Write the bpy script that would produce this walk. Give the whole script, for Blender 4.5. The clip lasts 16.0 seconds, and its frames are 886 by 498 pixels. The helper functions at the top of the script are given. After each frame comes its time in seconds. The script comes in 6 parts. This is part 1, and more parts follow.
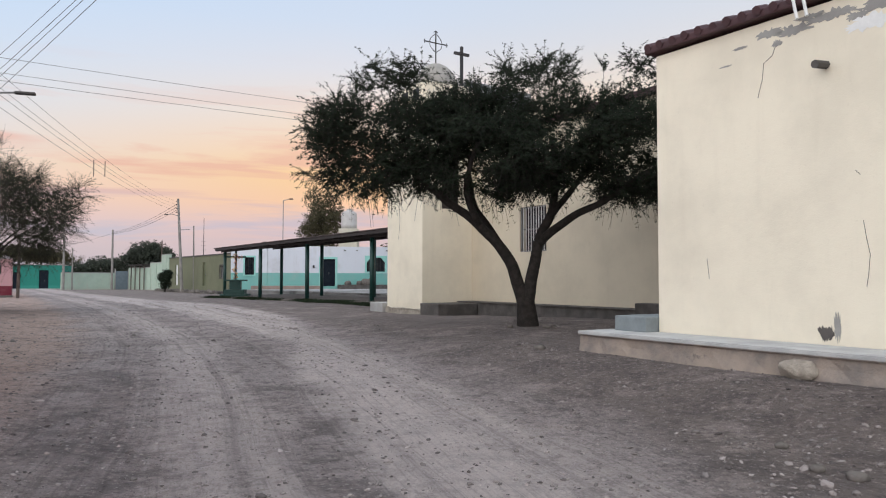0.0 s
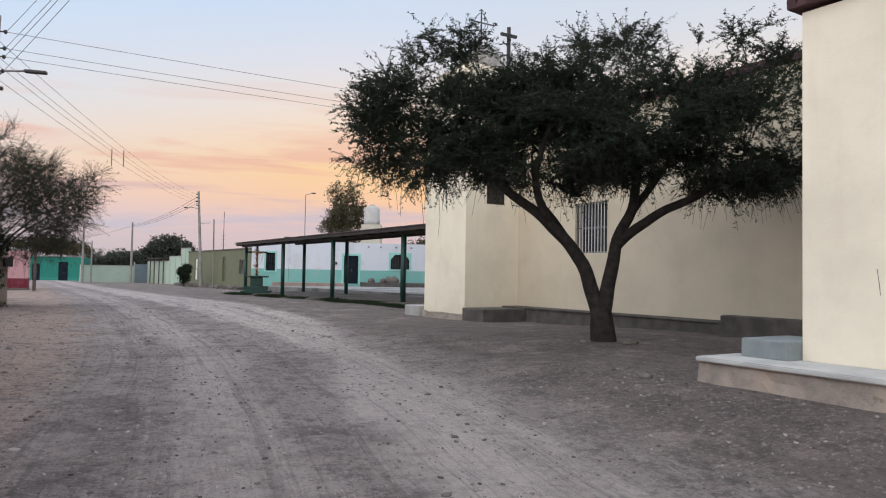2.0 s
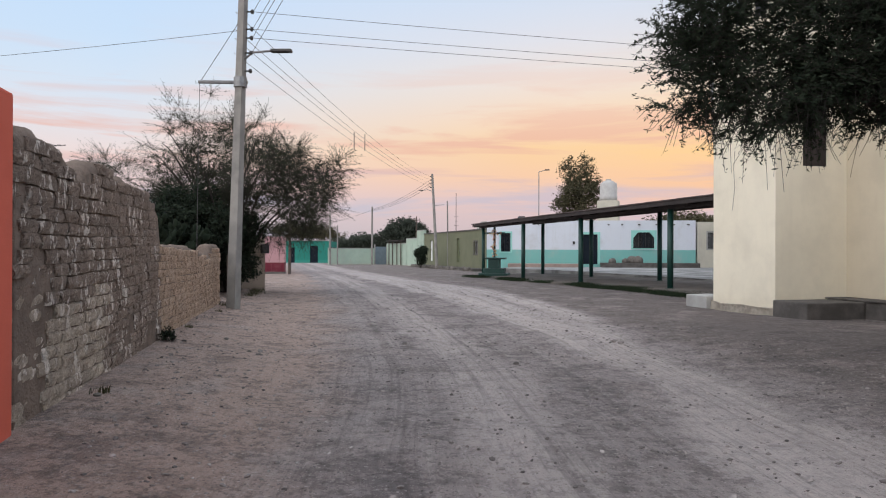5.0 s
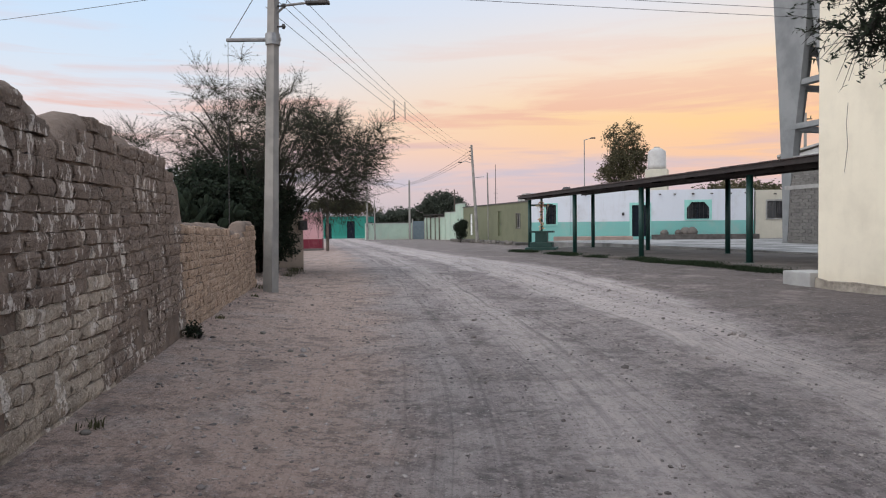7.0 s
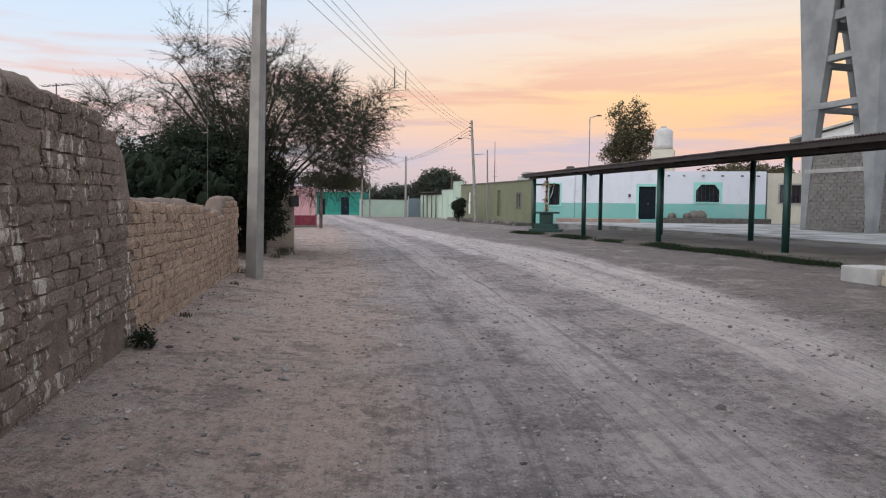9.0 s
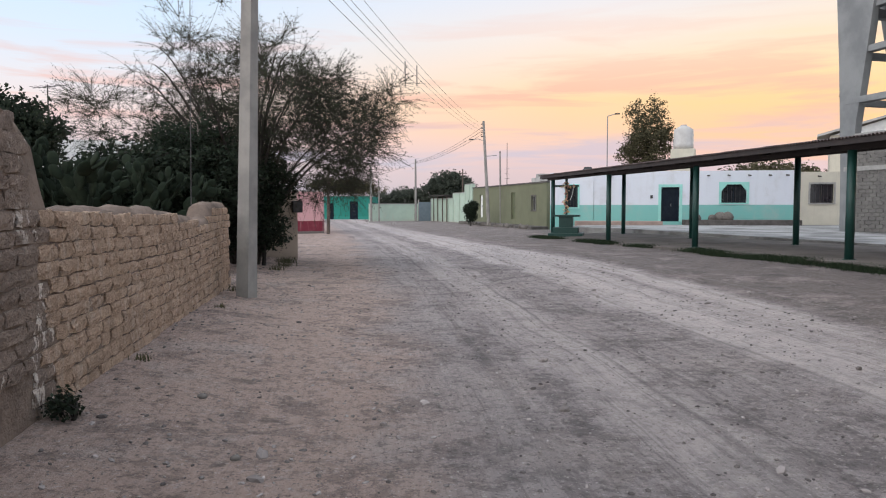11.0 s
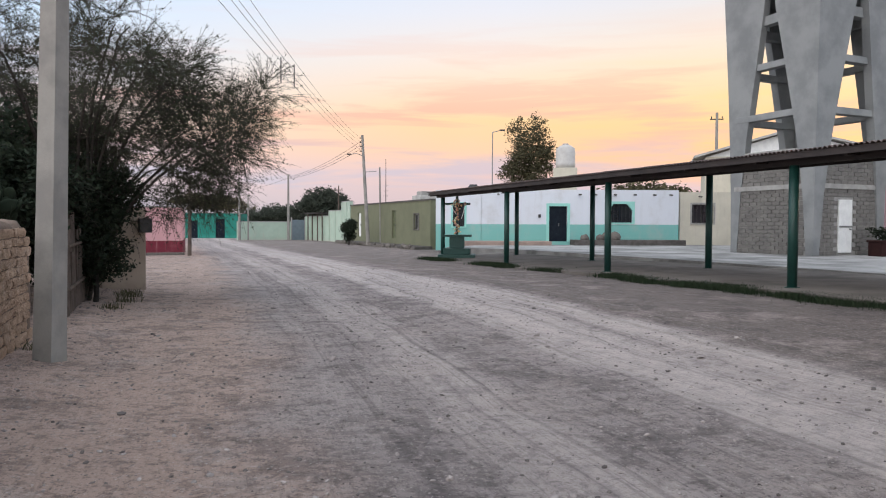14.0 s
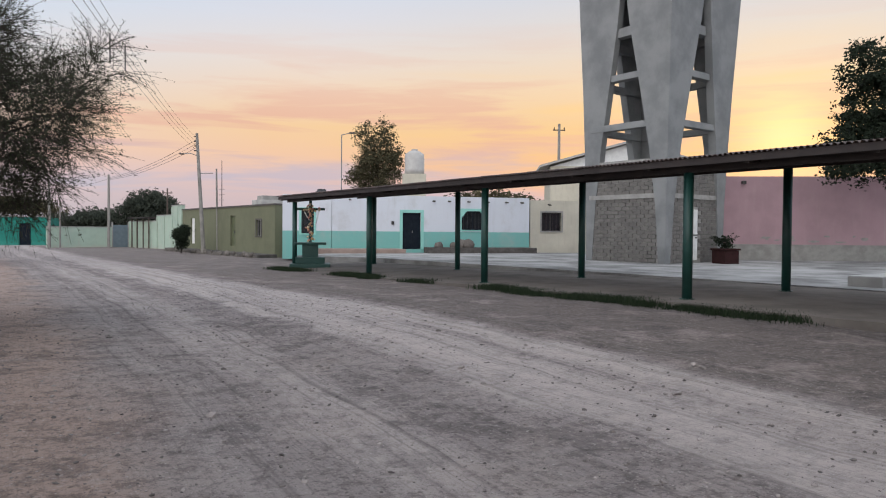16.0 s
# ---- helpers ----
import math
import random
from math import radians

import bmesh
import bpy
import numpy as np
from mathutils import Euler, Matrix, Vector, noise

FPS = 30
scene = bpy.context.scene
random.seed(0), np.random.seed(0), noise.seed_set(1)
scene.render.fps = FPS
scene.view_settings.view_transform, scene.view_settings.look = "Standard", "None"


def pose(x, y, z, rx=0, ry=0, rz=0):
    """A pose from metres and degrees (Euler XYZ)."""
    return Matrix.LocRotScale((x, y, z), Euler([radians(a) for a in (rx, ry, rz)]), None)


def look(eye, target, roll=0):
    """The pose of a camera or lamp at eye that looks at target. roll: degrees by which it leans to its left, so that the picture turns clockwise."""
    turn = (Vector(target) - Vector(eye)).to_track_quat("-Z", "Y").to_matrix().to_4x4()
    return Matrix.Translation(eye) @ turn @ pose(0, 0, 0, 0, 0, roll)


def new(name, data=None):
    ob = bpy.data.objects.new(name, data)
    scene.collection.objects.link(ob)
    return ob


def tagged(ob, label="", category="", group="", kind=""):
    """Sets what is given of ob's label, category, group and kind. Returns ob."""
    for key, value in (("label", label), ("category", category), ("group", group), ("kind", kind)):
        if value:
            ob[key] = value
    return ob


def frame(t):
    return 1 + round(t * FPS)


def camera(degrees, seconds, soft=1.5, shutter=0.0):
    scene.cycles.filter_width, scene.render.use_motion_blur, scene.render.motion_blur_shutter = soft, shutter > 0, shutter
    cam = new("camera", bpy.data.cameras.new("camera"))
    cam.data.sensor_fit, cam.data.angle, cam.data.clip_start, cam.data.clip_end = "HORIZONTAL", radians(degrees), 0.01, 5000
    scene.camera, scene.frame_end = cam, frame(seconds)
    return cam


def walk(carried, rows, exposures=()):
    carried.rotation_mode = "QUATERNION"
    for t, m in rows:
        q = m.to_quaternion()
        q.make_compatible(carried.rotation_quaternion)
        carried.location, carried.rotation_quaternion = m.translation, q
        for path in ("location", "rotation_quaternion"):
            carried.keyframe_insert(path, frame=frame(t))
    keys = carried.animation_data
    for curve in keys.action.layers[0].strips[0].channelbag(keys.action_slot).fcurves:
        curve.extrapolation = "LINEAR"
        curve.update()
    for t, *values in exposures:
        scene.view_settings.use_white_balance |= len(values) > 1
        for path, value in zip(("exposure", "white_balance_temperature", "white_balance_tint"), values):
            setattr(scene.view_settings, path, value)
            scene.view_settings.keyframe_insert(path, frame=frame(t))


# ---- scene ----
cam = camera(63.3, 16.0, soft=1.1)
METRES, EYE, TILT, LEAN, TURN = 16.7, 1.5, -1.9, 0.0, 0.0
ROWS = [
    (0.0, 0.0, 0.0, 0.0, -0.01, 4.23, -0.09),
    (0.5, -0.0097, 0.028, 0.0018, -1.89, 4.06, 0.56),
    (1.0, -0.0208, 0.0568, 0.0037, -0.93, 4.16, 0.35),
    (1.5, -0.0325, 0.0852, 0.0063, 0.18, 3.89, -0.54),
    (2.0, -0.0437, 0.1135, 0.0108, 1.3, 4.0, -1.06),
    (2.5, -0.0597, 0.1414, 0.0133, 2.44, 3.97, -1.49),
    (3.0, -0.0715, 0.1693, 0.0157, 2.62, 3.52, -1.55),
    (3.5, -0.0867, 0.1958, 0.0189, 7.46, 4.27, -1.37),
    (4.0, -0.1035, 0.2208, 0.0218, 12.8, 3.52, -1.18),
    (4.5, -0.1187, 0.2489, 0.0235, 16.68, 2.6, -1.12),
    (7.0, -0.2019, 0.375, 0.0291, 21.78, -0.14, -0.07),
    (7.5, -0.2209, 0.3998, 0.0311, 22.24, -1.09, 0.06),
    (8.0, -0.2344, 0.4265, 0.032, 20.98, -1.85, -0.09),
    (8.5, -0.2488, 0.4543, 0.0332, 20.5, -1.87, -0.58),
    (9.0, -0.2631, 0.4794, 0.0355, 21.28, -1.92, -1.2),
    (11.5, -0.3347, 0.6181, 0.042, 22.07, -1.57, -0.62),
    (12.0, -0.3487, 0.6471, 0.0438, 21.32, -1.29, -0.88),
    (12.5, -0.3655, 0.6755, 0.0444, 20.06, -1.25, -1.1),
    (13.0, -0.3797, 0.7055, 0.0463, 17.92, -1.05, -1.19),
    (13.5, -0.3964, 0.7343, 0.0474, 15.12, -0.62, -1.01),
    (14.0, -0.4134, 0.7622, 0.0483, 11.89, -0.12, -0.6),
    (14.5, -0.4313, 0.7891, 0.0504, 8.64, 0.28, -0.3),
    (15.0, -0.4494, 0.8153, 0.0511, 5.33, 0.42, -0.24),
    (15.5, -0.4655, 0.8439, 0.0524, 1.98, 0.51, -0.3),
    (16.0, -0.4839, 0.8692, 0.0531, -1.17, 0.52, -0.44),
]
walk(cam, [(t, pose(0, 0, EYE, TILT, LEAN, TURN) @ pose(METRES * x, METRES * y, METRES * z, 90 + pitch, roll, yaw)) for t, x, y, z, yaw, pitch, roll in ROWS],
     exposures=[(0.0, -0.05), (7.0, 0.0), (9.0, 0.05), (12.5, 0.20), (14.5, 0.10), (16.0, -0.1)])
# ---------------------------------------------------------------- light
SUN_AZ = 26.5      # degrees to the right of +y
SUN_EL = 6.8
world = bpy.data.worlds.new("dusk_sky")
scene.world = world
world.use_nodes = True
wn, wl = world.node_tree.nodes, world.node_tree.links
wn.clear()


def wnode(kind, **kw):
    n = wn.new(kind)
    for k, v in kw.items():
        if k == "op":
            n.operation = v
        else:
            n.inputs[int(k[1:])].default_value = v
    return n


def wmath(op, a, b=None, clamp=False):
    n = wn.new("ShaderNodeMath")
    n.operation, n.use_clamp = op, clamp
    for i, v in enumerate((a, b)):
        if v is None:
            continue
        if isinstance(v, (int, float)):
            n.inputs[i].default_value = v
        else:
            wl.new(v, n.inputs[i])
    return n.outputs[0]


def wramp(fac, stops):
    n = wn.new("ShaderNodeValToRGB")
    el = n.color_ramp.elements
    while len(el) < len(stops):
        el.new(0.5)
    for e, (p, c) in zip(el, stops):
        e.position, e.color = p, (*c, 1)
    wl.new(fac, n.inputs[0])
    return n.outputs[0]


def wmix(fac, a, b):
    n = wn.new("ShaderNodeMix")
    n.data_type = "RGBA"
    for i, v in ((0, fac), (6, a), (7, b)):
        if isinstance(v, (int, float)):
            n.inputs[i].default_value = v
        elif isinstance(v, tuple):
            n.inputs[i].default_value = (*v, 1)
        else:
            wl.new(v, n.inputs[i])
    return n.outputs[2]


coord = wn.new("ShaderNodeTexCoord")
sep = wn.new("ShaderNodeSeparateXYZ")
wl.new(coord.outputs["Generated"], sep.inputs[0])
elev = wmath("MULTIPLY", wmath("ARCSINE", sep.outputs[2]), 2 / math.pi)          # 0 at the horizon, 1 at the zenith
dot = wn.new("ShaderNodeVectorMath")
dot.operation = "DOT_PRODUCT"
wl.new(coord.outputs["Generated"], dot.inputs[0])
dot.inputs[1].default_value = (math.sin(radians(SUN_AZ)), math.cos(radians(SUN_AZ)), 0)
toward = wmath("ADD", wmath("MULTIPLY", dot.outputs["Value"], 0.5), 0.5)          # 1 towards the sun
warm = wramp(elev, [(0.0, (0.58, 0.47, 0.50)), (0.025, (0.68, 0.53, 0.56)), (0.046, (0.80, 0.57, 0.55)), (0.065, (0.97, 0.62, 0.42)), (0.09, (1.0, 0.67, 0.38)), (0.115, (0.98, 0.73, 0.53)),
                    (0.145, (0.91, 0.79, 0.71)), (0.18, (0.79, 0.79, 0.85)), (0.22, (0.68, 0.77, 0.92)), (0.32, (0.56, 0.72, 0.96)), (0.5, (1.2, 1.3, 1.42)), (1.0, (1.85, 1.95, 2.1))])
cool = wramp(elev, [(0.0, (0.52, 0.54, 0.62)), (0.03, (0.66, 0.60, 0.65)), (0.055, (0.84, 0.68, 0.68)), (0.08, (0.88, 0.75, 0.74)), (0.105, (0.80, 0.80, 0.86)), (0.135, (0.70, 0.81, 0.95)),
                    (0.17, (0.63, 0.79, 0.99)), (0.25, (0.55, 0.75, 1.03)), (0.33, (0.52, 0.73, 1.08)), (0.5, (1.15, 1.3, 1.5)), (1.0, (1.85, 1.95, 2.15))])
sky_col = wmix(wmath("MULTIPLY", wmath("SUBTRACT", toward, 0.67), 4.6, True), cool, warm)
hot = wramp(elev, [(0.0, (0.62, 0.44, 0.44)), (0.03, (0.84, 0.49, 0.42)), (0.06, (1.0, 0.56, 0.26)), (0.09, (1.0, 0.64, 0.30)), (0.125, (0.98, 0.72, 0.46)), (0.16, (0.86, 0.75, 0.65)), (0.2, (0.72, 0.73, 0.78)), (0.27, (0.62, 0.71, 0.84)), (0.5, (1.2, 1.3, 1.42)), (1.0, (1.85, 1.95, 2.1))])
sky_col = wmix(wmath("MULTIPLY", wmath("SUBTRACT", toward, 0.90), 11.0, True), sky_col, hot)
# long streaks of cloud low over the horizon: lilac banks below, rosy wisps above
mapn = wn.new("ShaderNodeMapping")
mapn.inputs["Scale"].default_value = (2.2, 2.2, 24)
wl.new(coord.outputs["Generated"], mapn.inputs[0])
cl = wn.new("ShaderNodeTexNoise")
cl.inputs["Scale"].default_value, cl.inputs["Detail"].default_value, cl.inputs["Roughness"].default_value = 1.5, 6, 0.55
cl.inputs["Distortion"].default_value = 0.35
wl.new(mapn.outputs[0], cl.inputs["Vector"])
low = wramp(elev, [(0.0, (0.4, 0.4, 0.4)), (0.03, (1, 1, 1)), (0.06, (0.85, 0.85, 0.85)), (0.1, (0.7, 0.7, 0.7)), (0.14, (0.25, 0.25, 0.25)), (0.19, (0, 0, 0))])
streak = wmath("MULTIPLY", wmath("MULTIPLY", wmath("SUBTRACT", cl.outputs[0], 0.49), 8.0, True), low)
bank = wmix(wmath("MULTIPLY", wmath("SUBTRACT", toward, 0.80), 5.0, True), (0.57, 0.55, 0.66), (0.66, 0.50, 0.56))
cloud_col = wmix(wmath("MULTIPLY", wmath("SUBTRACT", elev, 0.055), 40.0, True), bank, (0.86, 0.47, 0.38))
sky_col = wmix(wmath("MULTIPLY", streak, 0.9), sky_col, cloud_col)
bright = wmath("MULTIPLY", wmath("MULTIPLY", wmath("SUBTRACT", 0.46, cl.outputs[0]), 6.0, True), low)
sky_col = wmix(wmath("MULTIPLY", wmath("MULTIPLY", bright, wmath("MULTIPLY", wmath("SUBTRACT", toward, 0.88), 8.0, True)), 0.7), sky_col, (1.12, 0.70, 0.24))
# the last glow round the sun behind the clouds
dots = wn.new("ShaderNodeVectorMath")
dots.operation = "DOT_PRODUCT"
wl.new(coord.outputs["Generated"], dots.inputs[0])
dots.inputs[1].default_value = (math.sin(radians(SUN_AZ)) * math.cos(radians(SUN_EL)), math.cos(radians(SUN_AZ)) * math.cos(radians(SUN_EL)), math.sin(radians(SUN_EL)))
glow = wmath("POWER", wmath("MAXIMUM", dots.outputs["Value"], 0.0), 900.0)
sky_col = wmix(wmath("MULTIPLY", glow, 0.55), sky_col, (1.7, 1.15, 0.5))
# the opposite sky, which lights the walls
back = wmath("MULTIPLY", wmath("SUBTRACT", 0.45, toward), 3.0, True)
sky_col = wmix(back, sky_col, (2.2, 2.2, 2.25))
nishita = wn.new("ShaderNodeTexSky")
nishita.sky_type, nishita.sun_disc = "NISHITA", False
nishita.sun_elevation, nishita.sun_rotation = radians(SUN_EL), radians(SUN_AZ)
addn = wn.new("ShaderNodeVectorMath")
addn.operation = "MULTIPLY_ADD"
wl.new(nishita.outputs[0], addn.inputs[0])
addn.inputs[1].default_value = (0.006, 0.006, 0.006)
wl.new(sky_col, addn.inputs[2])
bg = wn.new("ShaderNodeBackground")
bg.inputs[1].default_value = 0.97
wl.new(addn.outputs[0], bg.inputs[0])
wout = wn.new("ShaderNodeOutputWorld")
wl.new(bg.outputs[0], wout.inputs[0])

sun = new("sun", bpy.data.lights.new("sun", "SUN"))
sun.data.energy, sun.data.angle, sun.data.color = 0.5, radians(14), (1.0, 0.82, 0.64)
az, el_ = radians(SUN_AZ), radians(SUN_EL)
sun.matrix_world = look((0, 0, 30), (-math.sin(az) * math.cos(el_), -math.cos(az) * math.cos(el_), 30 - math.sin(el_)))

# ---------------------------------------------------------------- materials


class Nodes:
    """A small helper around one node material."""

    def __init__(self, name, rough=0.85, metal=0.0):
        self.m = bpy.data.materials.new(name)
        self.m.use_nodes = True
        self.t = self.m.node_tree
        self.b = self.t.nodes["Principled BSDF"]
        self.b.inputs["Roughness"].default_value = rough
        self.b.inputs["Metallic"].default_value = metal
        self.b.inputs["Specular IOR Level"].default_value = 0.15 if rough > 0.78 else 0.5
        self.pos = self.t.nodes.new("ShaderNodeNewGeometry").outputs["Position"]

    def put(self, node, i, v):
        if isinstance(v, (int, float)):
            node.inputs[i].default_value = v
        elif isinstance(v, tuple):
            node.inputs[i].default_value = (*v, 1) if len(node.inputs[i].default_value) == 4 and len(v) == 3 else v
        else:
            self.t.links.new(v, node.inputs[i])

    def math(self, op, a, b=0.0, clamp=False):
        n = self.t.nodes.new("ShaderNodeMath")
        n.operation, n.use_clamp = op, clamp
        self.put(n, 0, a)
        self.put(n, 1, b)
        return n.outputs[0]

    def scaled(self, scale, vec=None):
        n = self.t.nodes.new("ShaderNodeMapping")
        self.put(n, "Vector", vec or self.pos)
        n.inputs["Scale"].default_value = scale
        return n.outputs[0]

    def noise(self, scale, detail=4.0, rough=0.55, vec=None, distort=0.0):
        n = self.t.nodes.new("ShaderNodeTexNoise")
        self.put(n, "Vector", vec or self.pos)
        n.inputs["Scale"].default_value, n.inputs["Detail"].default_value = scale, detail
        n.inputs["Roughness"].default_value, n.inputs["Distortion"].default_value = rough, distort
        return n.outputs[0]

    def voronoi(self, scale, vec=None, feature="F1"):
        n = self.t.nodes.new("ShaderNodeTexVoronoi")
        n.feature = feature
        self.put(n, "Vector", vec or self.pos)
        n.inputs["Scale"].default_value = scale
        return n

    def step(self, v, lo, hi):
        n = self.t.nodes.new("ShaderNodeMapRange")
        n.interpolation_type = "SMOOTHSTEP"
        self.put(n, 0, v)
        n.inputs[1].default_value, n.inputs[2].default_value = lo, hi
        return n.outputs[0]

    def mix(self, f, a, b):
        n = self.t.nodes.new("ShaderNodeMix")
        n.data_type = "RGBA"
        self.put(n, 0, f)
        self.put(n, 6, a)
        self.put(n, 7, b)
        return n.outputs[2]

    def random(self):
        return self.t.nodes.new("ShaderNodeObjectInfo").outputs["Random"]

    def island(self):
        n = self.t.nodes.new("ShaderNodeNewGeometry")
        return n.outputs["Random Per Island"]

    def xyz(self):
        n = self.t.nodes.new("ShaderNodeSeparateXYZ")
        self.put(n, 0, self.pos)
        return n.outputs

    def bump(self, h, strength=0.4, dist=0.02):
        n = self.t.nodes.new("ShaderNodeBump")
        n.inputs["Strength"].default_value, n.inputs["Distance"].default_value = strength, dist
        self.put(n, "Height", h)
        self.t.links.new(n.outputs[0], self.b.inputs["Normal"])

    def done(self, colour, rough=None):
        self.put(self.b, "Base Color", colour)
        if rough is not None:
            self.put(self.b, "Roughness", rough)
        return self.m


def dim(c, k):
    return tuple(v * k for v in c)


def plaster(name, c, wear=0.35, dirt=(0.30, 0.25, 0.2), z0=0.2, bump=0.25):
    """Painted plaster with faint blotches, streaks of rain and splashed dust at the foot."""
    n = Nodes(name, 0.88)
    col = n.mix(n.step(n.noise(0.9, 5, 0.6), 0.35, 0.7), c, dim(c, 0.88))
    col = n.mix(n.math("MULTIPLY", n.step(n.noise(1.0, 6, 0.65, n.scaled((5, 5, 0.7))), 0.5, 0.8), wear), col, dirt)
    foot = n.step(n.math("ADD", n.math("SUBTRACT", n.xyz()[2], z0), n.math("MULTIPLY", n.noise(3, 5), 0.6)), 0.55, 0.15)
    col = n.mix(n.math("MULTIPLY", foot, min(1, wear * 2)), col, dirt)
    col = n.mix(n.math("MULTIPLY", n.step(n.noise(35, 3), 0.62, 0.75), 0.18), col, dirt)
    n.bump(n.math("ADD", n.noise(3.5, 5), n.math("MULTIPLY", n.noise(60, 3), 0.25)), bump, 0.03)
    return n.done(col)


def dado_plaster(name, lower, upper, z, dirt=(0.4, 0.38, 0.36)):
    """Wall paint in two colours, parted at height z."""
    n = Nodes(name, 0.85)
    edge = n.step(n.math("ADD", n.xyz()[2], n.math("MULTIPLY", n.noise(6, 3), 0.04)), z, z + 0.03)
    col = n.mix(edge, lower, upper)
    col = n.mix(n.math("MULTIPLY", n.step(n.noise(0.8, 6, 0.65), 0.5, 0.8), 0.45), col, dirt)
    col = n.mix(n.math("MULTIPLY", n.step(n.noise(1.0, 6, 0.65, n.scaled((4, 4, 0.5))), 0.52, 0.8), 0.35), col, dirt)
    n.bump(n.noise(4, 5), 0.25, 0.03)
    return n.done(col)


def rough_stuff(name, a, b, scale=6.0, fine=60.0, rough=0.9, bump=0.4, dist=0.02, metal=0.0, vary=0.0):
    n = Nodes(name, rough, metal)
    col = n.mix(n.step(n.noise(scale, 5, 0.6), 0.35, 0.68), a, b)
    col = n.mix(n.math("MULTIPLY", n.noise(fine, 3), 0.35), col, dim(a, 0.55))
    if vary:
        col = n.mix(n.math("MULTIPLY", n.random(), vary), col, dim(b, 0.6))
    n.bump(n.math("ADD", n.noise(scale * 2, 5), n.math("MULTIPLY", n.noise(fine, 3), 0.4)), bump, dist)
    return n.done(col)


CREAM = (0.78, 0.705, 0.565)
M_CREAM = plaster("cream_plaster", CREAM, 0.10, (0.45, 0.39, 0.30), 0.7)
# nave paint: a tanner cream, with shade of tree and annex darkened into it
M_CREAM_NAVE_SHADED = plaster("tan_plaster_shaded", (0.60, 0.525, 0.405), 0.12, (0.40, 0.34, 0.26), 0.7)
M_CREAM_ANNEX = plaster("cream_plaster_worn", (0.79, 0.72, 0.585), 0.12, (0.5, 0.44, 0.34), 0.6)
M_CONC = rough_stuff("grey_concrete", (0.36, 0.35, 0.33), (0.26, 0.25, 0.24), 2.5, 50, 0.9, 0.35)
M_CONC_DARK = rough_stuff("dark_stained_concrete", (0.085, 0.077, 0.072), (0.14, 0.127, 0.118), 3, 45, 0.92, 0.5)
M_CONC_PALE = rough_stuff("pale_worn_concrete", (0.46, 0.45, 0.43), (0.33, 0.32, 0.31), 1.2, 40, 0.85, 0.25)
M_PLAZA = rough_stuff("dusty_plaza_concrete", (0.17, 0.148, 0.133), (0.105, 0.092, 0.083), 0.9, 30, 0.9, 0.3)
M_RUBBLE = rough_stuff("crumbling_plaster", (0.42, 0.37, 0.31), (0.26, 0.225, 0.19), 7, 50, 0.95, 0.9, 0.04)
M_TERRACE = rough_stuff("terrace_concrete", (0.36, 0.35, 0.34), (0.13, 0.125, 0.12), 0.55, 20, 0.85, 0.3)
M_TOWER = rough_stuff("tower_concrete", (0.265, 0.27, 0.27), (0.185, 0.19, 0.195), 0.8, 25, 0.85, 0.25)
M_STONE = rough_stuff("field_stone", (0.20, 0.178, 0.16), (0.13, 0.115, 0.105), 9, 60, 0.92, 0.6, vary=0.5)
M_GREENPAINT = rough_stuff("dark_green_paint", (0.005, 0.040, 0.033), (0.008, 0.052, 0.042), 5, 70, 0.5, 0.15, 0.004)
M_RUST = rough_stuff("rusted_sheet", (0.065, 0.043, 0.038), (0.11, 0.075, 0.063), 3, 40, 0.7, 0.3, 0.005)
M_RUSTDARK = rough_stuff("rusted_beam", (0.024, 0.017, 0.016), (0.04, 0.028, 0.025), 3, 40, 0.75, 0.3, 0.005)
M_DARK = rough_stuff("dark_opening", (0.012, 0.012, 0.014), (0.02, 0.02, 0.022), 2, 20, 0.6, 0.1)
M_BLUEDARK = rough_stuff("dark_blue_paint", (0.008, 0.012, 0.020), (0.014, 0.02, 0.028), 3, 30, 0.8, 0.1)
M_IRON = rough_stuff("dark_iron", (0.05, 0.05, 0.052), (0.08, 0.07, 0.065), 6, 60, 0.55, 0.2, 0.003, 0.6)
M_GALV = rough_stuff("grey_iron", (0.28, 0.28, 0.28), (0.2, 0.2, 0.2), 6, 60, 0.5, 0.2, 0.003, 0.7)
M_WOOD = rough_stuff("weathered_wood", (0.13, 0.10, 0.085), (0.075, 0.06, 0.05), 4, 50, 0.9, 0.5)
M_REDTILE = rough_stuff("dark_red_roof_tile", (0.075, 0.032, 0.036), (0.055, 0.026, 0.029), 6, 50, 0.75, 0.4)
M_TEALTRIM = plaster("teal_trim", (0.30, 0.60, 0.54), 0.1)
M_WHITEPAINT = rough_stuff("white_paint", (0.78, 0.78, 0.76), (0.66, 0.66, 0.65), 3, 40, 0.6, 0.12, 0.004)
M_WIRE = rough_stuff("wire", (0.05, 0.045, 0.05), (0.07, 0.06, 0.06), 6, 60, 0.6, 0.1)
M_POLE = rough_stuff("concrete_pole", (0.29, 0.272, 0.25), (0.21, 0.197, 0.185), 2.0, 60, 0.9, 0.3)
M_BARK = rough_stuff("mesquite_bark", (0.024, 0.021, 0.019), (0.042, 0.036, 0.032), 9, 45, 0.95, 0.9, 0.03)
M_BARK_PALE = rough_stuff("grey_twig_bark", (0.040, 0.034, 0.030), (0.065, 0.055, 0.046), 9, 45, 0.95, 0.8, 0.03)


